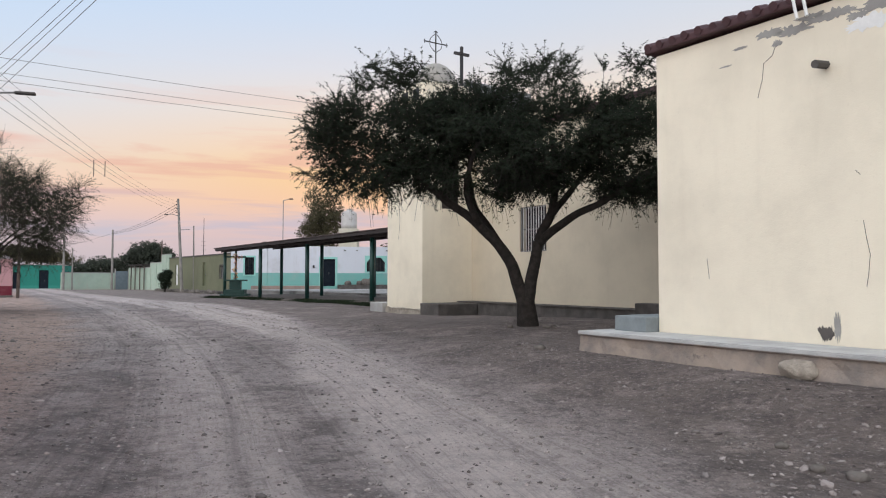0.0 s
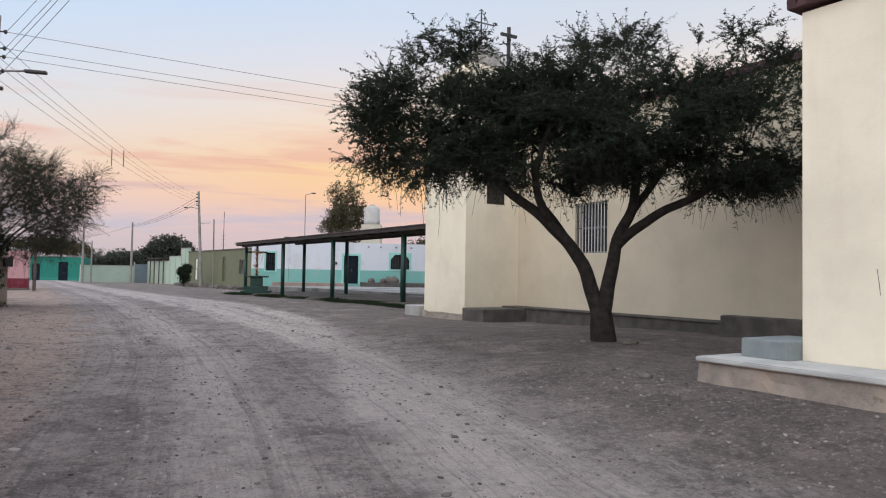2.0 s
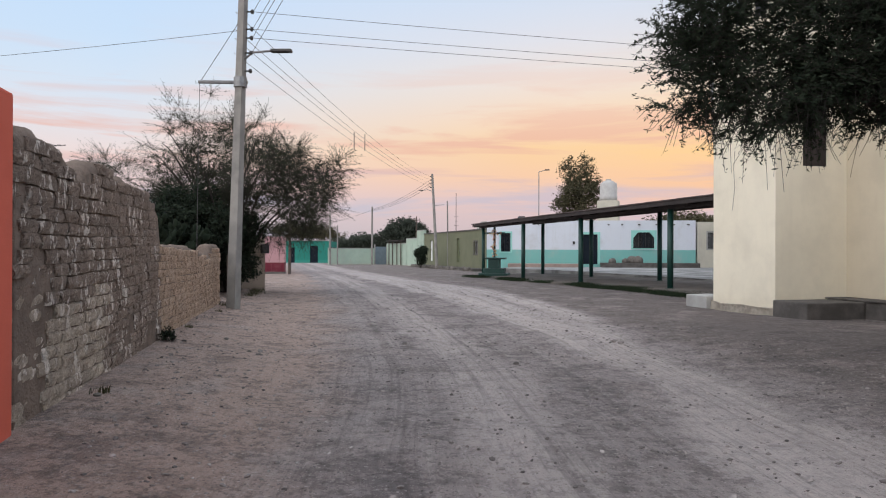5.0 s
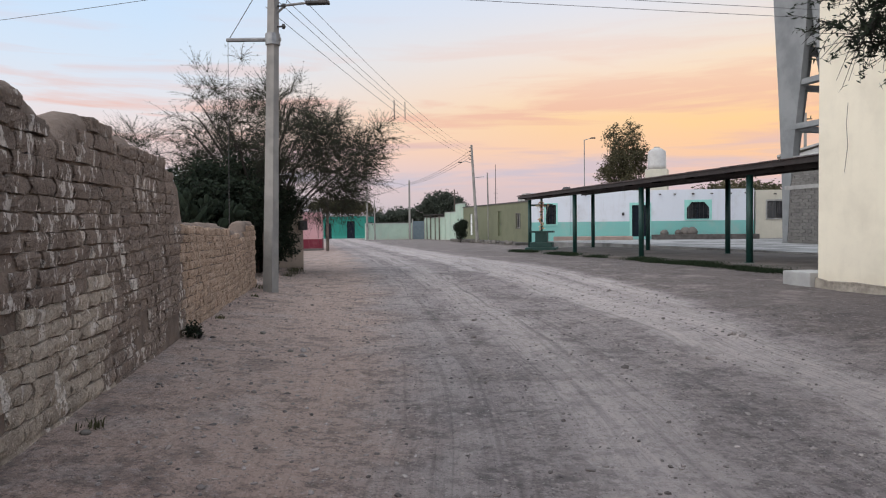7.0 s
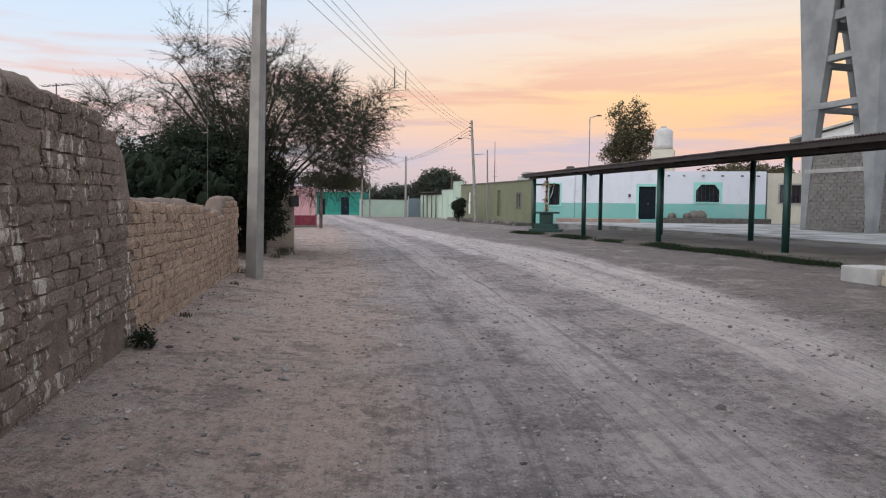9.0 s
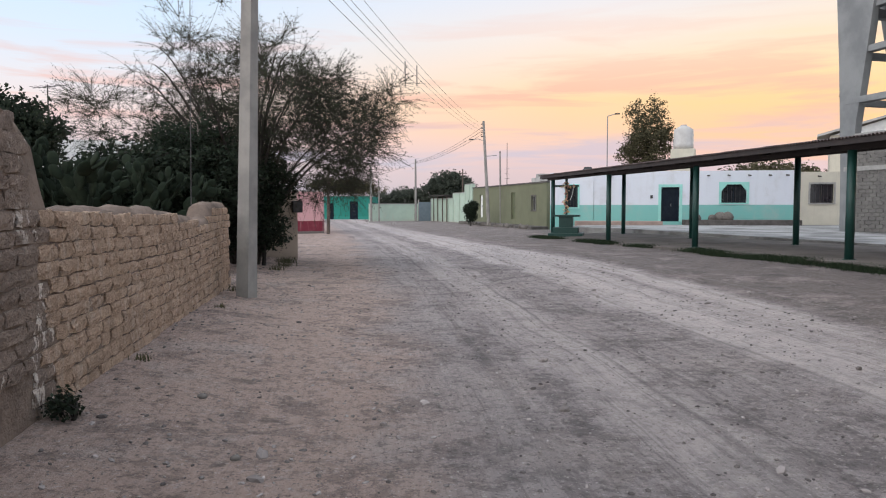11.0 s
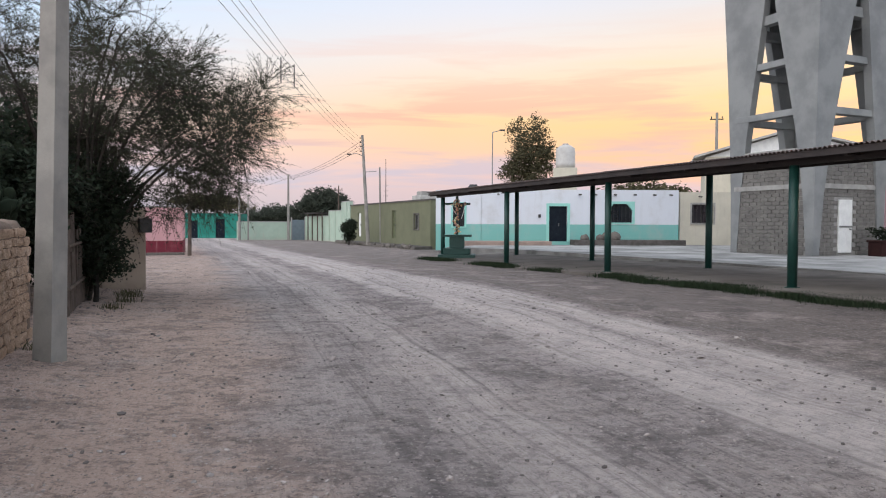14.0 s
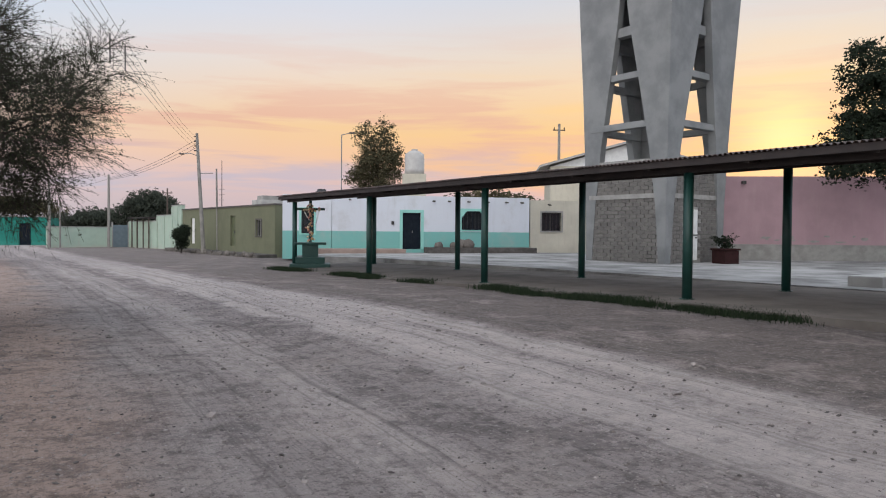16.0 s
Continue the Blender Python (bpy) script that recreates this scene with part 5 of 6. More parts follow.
M_BLOCK = rough_stuff("concrete_block", (0.20, 0.188, 0.175), (0.14, 0.132, 0.124), 3, 50, 0.93, 0.4, vary=0.2)
M_MORTAR = rough_stuff("block_mortar", (0.33, 0.32, 0.305), (0.27, 0.26, 0.25), 3, 50, 0.93, 0.3)
water_tower()

# ---------------------------------------------------------------- adobe wall
AD = (-8.17, 10.84)
ADQ = (-14.0, 20.72)
ADL = gap(AD, ADQ)


def adobe_wall():
    p = (AD[0] + (AD[0] - ADQ[0]) / ADL * 13, AD[1] + (AD[1] - ADQ[1]) / ADL * 13)
    # local x runs along the wall away from the start, y points from the street into the yard
    m = along(p, ADQ)
    t = thing("adobe_wall", m, "weathered adobe brick wall with an eroded, broken top", "wall", "", "structure")
    L = ADL + 13
    prof_s = [-13, -3.0, -2.2, -1.6, -1.45, -1.05, -0.75, -0.2, 0.3, 0.8, 1.5, 2.2, 2.75, 2.95, 3.1, 5.8, 8.0, 9.0, 9.3, 9.45, 11.0, ADL]
    prof_z = [2.66, 2.66, 2.70, 2.66, 2.58, 2.48, 2.64, 2.68, 2.64, 2.60, 2.58, 2.52, 2.36, 1.98, 1.84, 1.84, 1.72, 1.62, 1.70, 1.90, 1.92, 1.75]

    def top(x):
        s = x - 13
        return float(np.interp(s, prof_s, prof_z)) + 0.05 * noise.noise((x * 2.3, 0, 0)) + 0.03 * noise.noise((x * 6, 1, 0))

    # mud core, a little behind the faces of the bricks
    bm = bmesh.new()
    n = 260
    rows = []
    for i in range(n + 1):
        x = 10.3 + (L - 10.3) * i / n
        zt = top(x) - 0.02
        ring = []
        for y, z in ((0.034, 0.0), (0.034, zt * 0.5), (0.034, zt - 0.08), (0.08, zt), (0.22, zt + 0.02), (0.34, zt - 0.02), (0.38, zt - 0.12), (0.40, 0.0)):
            j = noise.noise((x * 3, y * 3, z * 3)) * 0.009
            ring.append(bm.verts.new((x, y + j, z)))
        rows.append(ring)
    for a, b in zip(rows, rows[1:]):
        for k in range(7):
            bm.faces.new((a[k], a[k + 1], b[k + 1], b[k]))
    bm.faces.new(rows[0])
    bm.faces.new(list(reversed(rows[-1])))
    bmesh.ops.recalc_face_normals(bm, faces=bm.faces)
    core = part("mud_core", bm, M_MUD, t, "", True)
    # bricks: worn blocks in uneven courses
    rng = random.Random(21)
    shapes = {}
    for key, mat in (("near", M_ADOBE), ("pale", M_ADOBE_PALE), ("far", M_ADOBE_FAR)):
        shapes[key] = []
        for k in range(10):
            b = bmesh.new()
            nx, nz = 4, 3
            front = [[None] * (nz + 1) for _ in range(nx + 1)]
            rim = {}
            for ix in range(nx + 1):
                for iz in range(nz + 1):
                    ex = min(ix, nx - ix) == 0
                    ez = min(iz, nz - iz) == 0
                    y = rng.uniform(-0.10, 0.10) + (0.05 if ex else 0) + (0.05 if ez else 0) + (rng.uniform(0.0, 0.4) if ex and ez else 0)
                    x = -0.5 + ix / nx + rng.uniform(-0.045, 0.045)
                    z = iz / nz + rng.uniform(-0.07, 0.07)
                    front[ix][iz] = b.verts.new((x, y, z))
                    if ex or ez:
                        rim[ix, iz] = b.verts.new((x, 1.2, z))
            for ix in range(nx):
                for iz in range(nz):
                    b.faces.new((front[ix][iz], front[ix + 1][iz], front[ix + 1][iz + 1], front[ix][iz + 1]))
            loop = [(i, 0) for i in range(nx)] + [(nx, i) for i in range(nz)] + [(i, nz) for i in range(nx, 0, -1)] + [(0, i) for i in range(nz, 0, -1)]
            for p0, p1 in zip(loop, loop[1:] + loop[:1]):
                b.faces.new((front[p1[0]][p1[1]], front[p0[0]][p0[1]], rim[p0], rim[p1]))
            bmesh.ops.recalc_face_normals(b, faces=b.faces)
            me = bpy.data.meshes.new("brick")
            b.to_mesh(me)
            b.free()
            me.materials.append(mat)
            shapes[key].append(me)
    far = {"near": ([], []), "pale": ([], []), "far": ([], [])}
    count = 0
    z = 0.14
    while z < 2.75:
        h = rng.uniform(0.105, 0.135)
        x = -rng.uniform(0, 0.35)
        tilt = rng.uniform(-0.3, 0.3)
        while x < L:
            w = rng.uniform(0.24, 0.40)
            xc = x + w / 2
            x += w
            s = xc - 13
            if xc < 10.3 or xc > L - 0.1:
                continue
            zz = z + 0.03 * math.sin(xc * 0.8 + z) + 0.012 * noise.noise((xc * 1.5, z * 4, 2))
            if zz + h > min(top(xc), top(xc - w / 2), top(xc + w / 2)) + 0.03:
                continue
            low = s < -0.15 and z + 0.25 * noise.noise((xc * 1.2, z, 4)) < 1.3
            mud = -0.15 <= s < 2.95
            key = "far" if s >= 2.95 else "pale" if low else "near"
            cover = noise.noise((xc * 0.9, z * 1.1, 7))
            proud = (0.015 if mud else 0.018 if key == "far" else 0.024) + rng.uniform(-0.008, 0.008) - (0.03 if cover > 0.3 and key != "far" else 0)
            m2 = pose(xc, 0.03 - proud, zz, rng.uniform(-1.5, 1.5), rng.uniform(-0.9, 0.9) + tilt, rng.uniform(-0.5, 0.5)) @ Matrix.Diagonal(((w - rng.uniform(0.008, 0.022)), 0.06, h - rng.uniform(0.008, 0.018), 1))
            me = rng.choice(shapes[key])
            if count < 300 and -1.4 < s < 2.6 and z > 0.5:
                o = new("brick", me)
                o.parent = t
                o.matrix_basis = m2
                count += 1
            else:
                fv, ff = far[key]
                k = len(fv)
                fv.extend(m2 @ v.co for v in me.vertices)
                ff.extend([k + i for i in f.vertices] for f in me.polygons)
        z += h
    for key, mat in (("near", M_ADOBE), ("pale", M_ADOBE_PALE), ("far", M_ADOBE_FAR)):
        fv, ff = far[key]
        if not fv:
            continue
        me = bpy.data.meshes.new("brick_courses")
        me.from_pydata(fv, [], ff)
        me.materials.append(mat)
        ob = new("brick_courses", me)
        ob.parent = t
        tagged(ob, "worn adobe brick courses", kind="stuff")


adobe_wall()


def coral_house():
    d = ((ADQ[0] - AD[0]) / ADL, (ADQ[1] - AD[1]) / ADL)
    q = (AD[0] - d[0] * 2.80, AD[1] - d[1] * 2.80)
    p = (q[0] - d[0] * 7, q[1] - d[1] * 7)
    t = thing("coral_house", along(p, q), "coral red painted house wall beside the adobe", "house")
    part("wall", bbox(0, 7, 0.0, 0.35, 0.1, 2.86, 0.02), M_CORAL, t)
    part("wall", bbox(0, 0.35, 0.352, 6, 0.1, 2.84), M_CORAL, t)
    part("wall", bbox(6.65, 7, 0.5, 6, 0.1, 2.84), M_CORAL, t)
    part("wall", bbox(0.352, 6.648, 5.65, 6, 0.1, 2.84), M_CORAL, t)
    part("roof", bbox(0.352, 6.648, 0.352, 5.648, 2.6, 2.75), M_ROOFDUST, t)


M_CORAL = plaster("coral_red_paint", (0.62, 0.13, 0.085), 0.15, (0.4, 0.2, 0.15), 0.3)
coral_house()

# ---------------------------------------------------------------- poles and wires


def sag_points(a, b, sag, n=22):
    a, b = Vector(a), Vector(b)
    return [a.lerp(b, i / n) - Vector((0, 0, 4 * sag * (i / n) * (1 - i / n))) for i in range(n + 1)]


def wire(a, b, sag, r=0.0065, label="thin dark overhead power line"):
    bm = tube_bm(sag_points(a, b, sag), r, 4)
    ob = mesh_object("power_line", bm, M_WIRE)
    return tagged(ob, label, "power line", "overhead power lines")


P1 = Vector((-12.93, 19.74, 0.3))
P1T = Vector((-12.72, 19.82, 8.1))


def lamp_pole():
    t = thing("utility_pole", pose(*P1), "grey concrete utility pole with a street lamp, crossarm and insulators", "utility pole")
    up = P1T - P1
    bm = bmesh.new()
    tube(bm, [(0, 0, -0.3), up], [0.175, 0.115], 4)
    part("shaft", bm, M_POLE, t)
    rx, ry = Vector((0.95, 0.30, 0)), Vector((-0.30, 0.95, 0))
    z = 5.62
    o = up * (z / up.z)
    part("crossarm", tube_bm([o - rx * 1.05 + Vector((0, 0, 0.02)), o + rx * 0.18], 0.045, 6), M_GALV, t)
    part("band", tube_bm([o - Vector((0, 0, 0.12)), o + Vector((0, 0, 0.12))], 0.165, 10), M_GALV, t)
    o2 = up * (6.0 / up.z)
    arm = part("lamp_arm", tube_bm([o2, o2 + rx * 0.10 + Vector((0, 0, 0.2)), o2 + rx * 0.28 + Vector((0, 0, 0.36)), o2 + rx * 0.75 + Vector((0, 0, 0.40))], 0.028, 6), M_GALV, t)
    e = o2 + rx * 0.75 + Vector((0, 0, 0.40))
    head = bmesh.new()
    box(head, 0, 0.52, -0.09, 0.09, -0.04, 0.035, Matrix.Translation(e) @ Matrix.Rotation(math.atan2(rx.y, rx.x), 4, "Z"), 0.02)
    part("lamp_head", head, M_IRON, arm, "dark street lamp head")
    for k in range(5):
        zz = (5.9, 6.35, 6.72, 6.94, 7.37)[k]
        o3 = up * (zz / up.z)
        ins = part("bracket", tube_bm([o3 + rx * 0.1, o3 + rx * 0.24], 0.02, 5), M_IRON, t)
        part("insulator", tube_bm([o3 + rx * 0.24 - Vector((0, 0, 0.05)), o3 + rx * 0.24, o3 + rx * 0.24 + Vector((0, 0, 0.05))], [0.03, 0.05, 0.03], 8), M_IRON, ins)
    part("guy_wire", tube_bm([up * 0.93, o - rx * 1.02], 0.008, 4), M_WIRE, t)
    part("guy_wire", tube_bm([o - rx * 1.02, o - rx * 1.02 - ry * 0.2 - Vector((0, 0, 5.3))], 0.006, 4), M_WIRE, t)
    return [P1 + up * (zz / up.z) + rx * 0.26 for zz in (5.9, 6.35, 6.72, 6.94, 7.37)]


INS = lamp_pole()
P2T = Vector((-25.35, 68.5, 9.0))
for k in range(4):
    wire(INS[k + 1] - Vector((0.42, 0.13, 0)), P2T + Vector((-0.1, 0, -1.1 + k * 0.3)), 0.45 + 0.05 * k)
for k, sz in enumerate((7.3, 7.5, 7.95)):
    wire(INS[k + 2], (12.5, 36.5, sz), 0.12)
for k in range(4):
    wire(INS[k + 1], (20.0 + 0.6 * k, -16.0, 8.0 + 0.3 * k), 0.35)
wire(INS[3] - Vector((0.3, 0, 0)), (-42.0, 14.0, 6.6), 0.4)
# spreaders clamped on the lines
for s, k in ((0.29, 1), (0.34, 2)):
    a, b = INS[k] - Vector((0.42, 0.13, 0)), P2T + Vector((-0.1, 0, -1.1 + (k - 1) * 0.3))
    c = a.lerp(b, s) - Vector((0, 0, 4 * (0.45 + 0.05 * (k - 1)) * s * (1 - s)))
    bm = tube_bm([c + Vector((0, 0, -0.35)), c + Vector((0, 0, 0.45))], 0.02, 5)
    tagged(mesh_object("line_spreader", bm, M_WIRE), "small dark spreader on the power lines", "line spreader", "spreaders on the power lines")


def plain_pole(name, x, y, top, r, mat, label, lean=(0, 0), arm=False):
    z = ground_z(x, y)
    t = thing(name, pose(x, y, z), label, "utility pole")
    h = top - z
    part("shaft", tube_bm([(0, 0, -0.2), (lean[0], lean[1], h)], [r, r * 0.62], 8), mat, t)
    if arm:
        part("crossarm", tube_bm([(lean[0] - 0.5, lean[1], h - 0.5), (lean[0] + 0.5, lean[1] + 0.1, h - 0.5)], 0.05, 5), M_WOOD, t)
        for d in (-0.4, 0.4):
            part("insulator", tube_bm([(lean[0] + d, lean[1], h - 0.45), (lean[0] + d, lean[1], h - 0.28)], 0.04, 6), M_IRON, t)
    return t


t2 = plain_pole("utility_pole", -24.9, 68.7, 9.1, 0.17, M_POLE, "leaning grey concrete utility pole with a lamp arm", (-0.55, 0.1))
part("lamp_arm", tube_bm([(-0.45, 0.1, 7.3), (-1.0, 0, 7.5), (-1.5, 0, 7.45)], 0.03, 5), M_GALV, t2)
part("lamp_head", bbox(-1.8, -1.45, -0.1, 0.1, 7.40, 7.5, 0.02), M_IRON, t2)
for z in (7.7, 8.05, 8.4, 8.75):
    part("insulator", tube_bm([(-0.75, 0.05, z), (-0.5, 0.1, z)], 0.045, 6), M_IRON, t2)
part("side_arm", tube_bm([(-0.35, 0.1, 6.0), (0.65, 0.1, 6.05)], 0.03, 5), M_GALV, t2)
plain_pole("utility_pole", -24.3, 70.2, 6.6, 0.10, M_POLE, "short grey pole beside the olive house", (-0.1, 0), False)
plain_pole("utility_pole", -39.3, 85.4, 7.2, 0.16, M_POLE, "distant grey utility pole by the far gate")
plain_pole("utility_pole", -43.6, 82.6, 6.4, 0.16, M_POLE, "distant grey utility pole at the end of the street")
plain_pole("utility_pole", -43.0, 83.4, 4.9, 0.10, M_POLE, "short distant grey pole", (0, 0), False)
plain_pole("utility_pole", -27.7, 46.9, 4.3, 0.11, M_WOOD, "dark wooden pole beside the pink house", (0.05, 0), False)
plain_pole("utility_pole", -36.0, 92.0, 6.3, 0.12, M_WOOD, "distant wooden power pole behind the mint wall", (0, 0), True)
plain_pole("utility_pole", 2.3, 72.0, 10.6, 0.16, M_POLE, "grey utility pole behind the beige house", (0, 0), True)


def far_wires():
    a, b = Vector((-25.4, 68.5, 8.6)), Vector((-39.3, 85.4, 6.9))
    for k in range(3):
        wire(a + Vector((0, 0, -0.3 * k)), b + Vector((0, 0, -0.1 * k)), 0.4, 0.014)
    wire((-39.3, 85.4, 6.8), (-75, 128, 6.5), 0.6, 0.014)


far_wires()

# masts and the tank on the roofs
lm = thing("lamp_mast", pose(-13.83, 62.0, 3.5), "thin grey lamp mast above the white house", "lamp")
part("mast", tube_bm([(0, 0, 0), (0, 0, 4.7)], 0.04, 6), M_GALV, lm)
part("lamp_arm", tube_bm([(0, 0, 4.7), (0.55, 0, 4.82)], 0.03, 5), M_GALV, lm)
part("lamp_head", bbox(0.5, 0.85, -0.08, 0.08, 4.78, 4.88, 0.02), M_IRON, lm)
am = thing("antenna_mast", pose(-27.5, 82.5, 0.1), "thin dark antenna mast behind the olive house", "antenna")
part("mast", tube_bm([(0, 0, 0), (0, 0, 8.3)], [0.06, 0.03], 6), M_IRON, am)
for k in range(3):
    part("rung", tube_bm([(-0.25, 0, 4.6 + k * 0.5), (0.25, 0, 4.6 + k * 0.5)], 0.02, 4), M_IRON, am)


M_TANK = rough_stuff("weathered_white_plastic", (0.46, 0.44, 0.42), (0.38, 0.36, 0.34), 2, 30, 0.6, 0.1)


def water_tank():
    t = thing("roof_water_tank", pose(-9.2, 70.3, 0.1), "white plastic water tank on a block stand", "water tank")
    part("stand", bbox(-0.9, 0.9, -0.9, 0.9, 0, 6.2, 0.02), M_BEIGE, t)
    bm = bmesh.new()
    tube(bm, [(0, 0, 6.2), (0, 0, 6.6), (0, 0, 6.63), (0, 0, 7.0), (0, 0, 7.03), (0, 0, 7.4), (0, 0, 7.45), (0, 0, 7.75), (0, 0, 7.98), (0, 0, 8.02)],
         [0.76, 0.78, 0.75, 0.78, 0.75, 0.78, 0.75, 0.74, 0.42, 0.3], 20)
    tank = part("tank", bm, M_TANK, t, "", True)
    part("lid", tube_bm([(0, 0, 8.02), (0, 0, 8.14)], [0.26, 0.24], 14), M_TANK, tank)


water_tank()
kt = thing("roof_tank", pose(-14.9, 60.5, 3.7), "small black plastic tank on the white house roof", "water tank")
part("tank", tube_bm([(0, 0, 0), (0, 0, 0.55), (0, 0, 0.75), (0, 0, 0.85)], [0.5, 0.5, 0.3, 0.25], 14), M_DARK, kt)
gh = thing("gabled_house", pose(6.2, 66, 0.4, 0, 0, -5), "white gabled house behind the water tower", "house")
part("wall", bbox(-5.5, 5.5, 0, 6, 0, 6.3), M_BEIGE, gh)
rb = bmesh.new()
pr = [(-6.3, 6.2), (-6.3, 6.35), (0, 8.1), (6.3, 6.35), (6.3, 6.2), (0, 7.95)]
fr = [rb.verts.new((x, -0.5, z)) for x, z in pr]
bk = [rb.verts.new((x, 6.3, z)) for x, z in pr]
for i in range(6):
    rb.faces.new((fr[i], fr[(i + 1) % 6], bk[(i + 1) % 6], bk[i]))
rb.faces.new(fr)
rb.faces.new(list(reversed(bk)))
bmesh.ops.recalc_face_normals(rb, faces=rb.faces)
part("roof", rb, M_CONC_PALE, gh, "pale sheet roof")
gb = bmesh.new()
f3 = [gb.verts.new(v) for v in ((-5.4, 0.02, 6.3), (5.4, 0.02, 6.3), (0, 0.02, 7.9))]
b3 = [gb.verts.new(v) for v in ((-5.4, 0.3, 6.3), (5.4, 0.3, 6.3), (0, 0.3, 7.9))]
gb.faces.new(f3)
gb.faces.new(list(reversed(b3)))
for i in range(3):
    gb.faces.new((f3[i], b3[i], b3[(i + 1) % 3], f3[(i + 1) % 3]))
bmesh.ops.recalc_face_normals(gb, faces=gb.faces)
part("gable", gb, M_WHITEPAINT, gh)

# ---------------------------------------------------------------- trees


class Tree:
    """Grows limbs towards targets in a crown and hangs twigs and leaves on them."""

    def __init__(self, seed):
        self.rng = random.Random(seed)
        self.bm = bmesh.new()
        self.nodes = []
        self.tips = []

    def limb(self, pts, r0, r1, sides=8):
        pts = [Vector(p) for p in pts]
        fine = []
        for i in range(len(pts) - 1):
            for k in range(5):
                f = k / 5
                p0, p1, p2, p3 = pts[max(i - 1, 0)], pts[i], pts[i + 1], pts[min(i + 2, len(pts) - 1)]
                fine.append(0.5 * ((2 * p1) + (p2 - p0) * f + (2 * p0 - 5 * p1 + 4 * p2 - p3) * f * f + (3 * p1 - p0 - 3 * p2 + p3) * f ** 3))
        fine.append(pts[-1])
        n = len(fine) - 1
        rs = [r0 + (r1 - r0) * i / n for i in range(n + 1)]
        fine = [p + Vector((noise.noise(p * 2.1), noise.noise(p * 2.3 + Vector((9, 0, 0))), 0)) * 0.05 * (1 if i else 0) for i, p in enumerate(fine)]
        tube(self.bm, fine, rs, sides)
        self.nodes += [(p, r) for p, r in zip(fine, rs)][3:]

    def grow(self, targets, r_cap=0.05, wob=0.12, droop=0.0, sides=4):
        pts = np.array([tuple(p) for p, _ in self.nodes])
        rad = [r for _, r in self.nodes]
        order = sorted(targets, key=lambda q: float(np.min(np.sum((pts - np.array(tuple(q))) ** 2, axis=1))))
        for q in order:
            d2 = np.sum((pts - np.array(tuple(q))) ** 2, axis=1)
            j = int(np.argmin(d2))
            a, q = Vector(pts[j]), Vector(q)
            L = (q - a).length
            if L < 0.05:
                continue
            r0 = min(rad[j] * 0.65, r_cap * (0.25 + 0.45 * L))
            seg = 4
            path = [a]
            bow = Vector((self.rng.gauss(0, 1), self.rng.gauss(0, 1), self.rng.gauss(0.3, 1))) * wob * L
            for i in range(1, seg + 1):
                f = i / seg
                path.append(a.lerp(q, f) + bow * math.sin(math.pi * f) * 0.7 - Vector((0, 0, droop * L * f * f)))
            rs = [max(0.0035, r0 * (1 - 0.7 * i / seg)) for i in range(seg + 1)]
            tube(self.bm, path, rs, sides, False)
            pts = np.vstack([pts, [tuple(p) for p in path[1:]]])
            rad += rs[1:]
            self.tips.append((path[-2], path[-1]))

    def twigs(self, n, length, droop, r=0.004, stray=0.7):
        """Fine twigs from the tips; returns their segments."""
        segs = []
        for a, b in self.tips:
            base = (b - a).normalized()
            for _ in range(n):
                f = self.rng.random()
                o = a.lerp(b, f)
                d = (base * 0.7 + Vector((self.rng.gauss(0, stray), self.rng.gauss(0, stray), self.rng.gauss(0.1, stray * 0.8)))).normalized()
                L = length * self.rng.uniform(0.5, 1.3)
                e1 = o + d * L * 0.5
                e2 = o + d * L - Vector((0, 0, droop * L))
                tube(self.bm, [o, e1, e2], [r, r * 0.8, r * 0.5], 3, False)
                segs += [(o, e1), (e1, e2)]
        return segs

    def leaves(self, segs, per, size, aspect, spread, mat_shape=0.3):
        verts, faces = [], []
        rng = self.rng
        for a, b in segs:
            d = b - a
            for _ in range(per):
                c = a + d * rng.random() + Vector((rng.gauss(0, spread), rng.gauss(0, spread), rng.gauss(0, spread * 0.7)))
                u = Vector((rng.gauss(0, 1), rng.gauss(0, 1), rng.gauss(0, 0.6))).normalized()
                v = u.orthogonal().normalized()
                v = (v * math.cos(rng.random() * 6.3) + u.cross(v) * math.sin(rng.random() * 6.3))
                s = size * rng.uniform(0.6, 1.3)
                k = len(verts)
                verts += [c - u * s, c - v * s * aspect, c + u * s, c + v * s * aspect]
                faces.append((k, k + 1, k + 2, k + 3))
        me = bpy.data.meshes.new("crown")
        me.from_pydata(verts, [], faces)
        return me


def shaped_points(rng, blobs, n):
    """Points spread over the inside of several flattened balls, denser at the outside."""
    out = []
    vol = [b[3] * b[4] * b[5] for b in blobs]
    for _ in range(n):
        x, y, z, rx, ry, rz = rng.choices(blobs, vol)[0]
        d = Vector((rng.gauss(0, 1), rng.gauss(0, 1), rng.gauss(0, 1))).normalized() * rng.random() ** 0.42
        out.append(Vector((x + d.x * rx, y + d.y * ry, z + d.z * rz)))
    return out


def clumps(rng, blobs, n, r0, r1, flat):
    """Many small flattened balls inside larger ones, for a crown with gaps and an uneven edge."""
    return [(c.x, c.y, c.z, r, r, r * flat) for c in shaped_points(rng, blobs, n) for r in (rng.uniform(r0, r1),)]


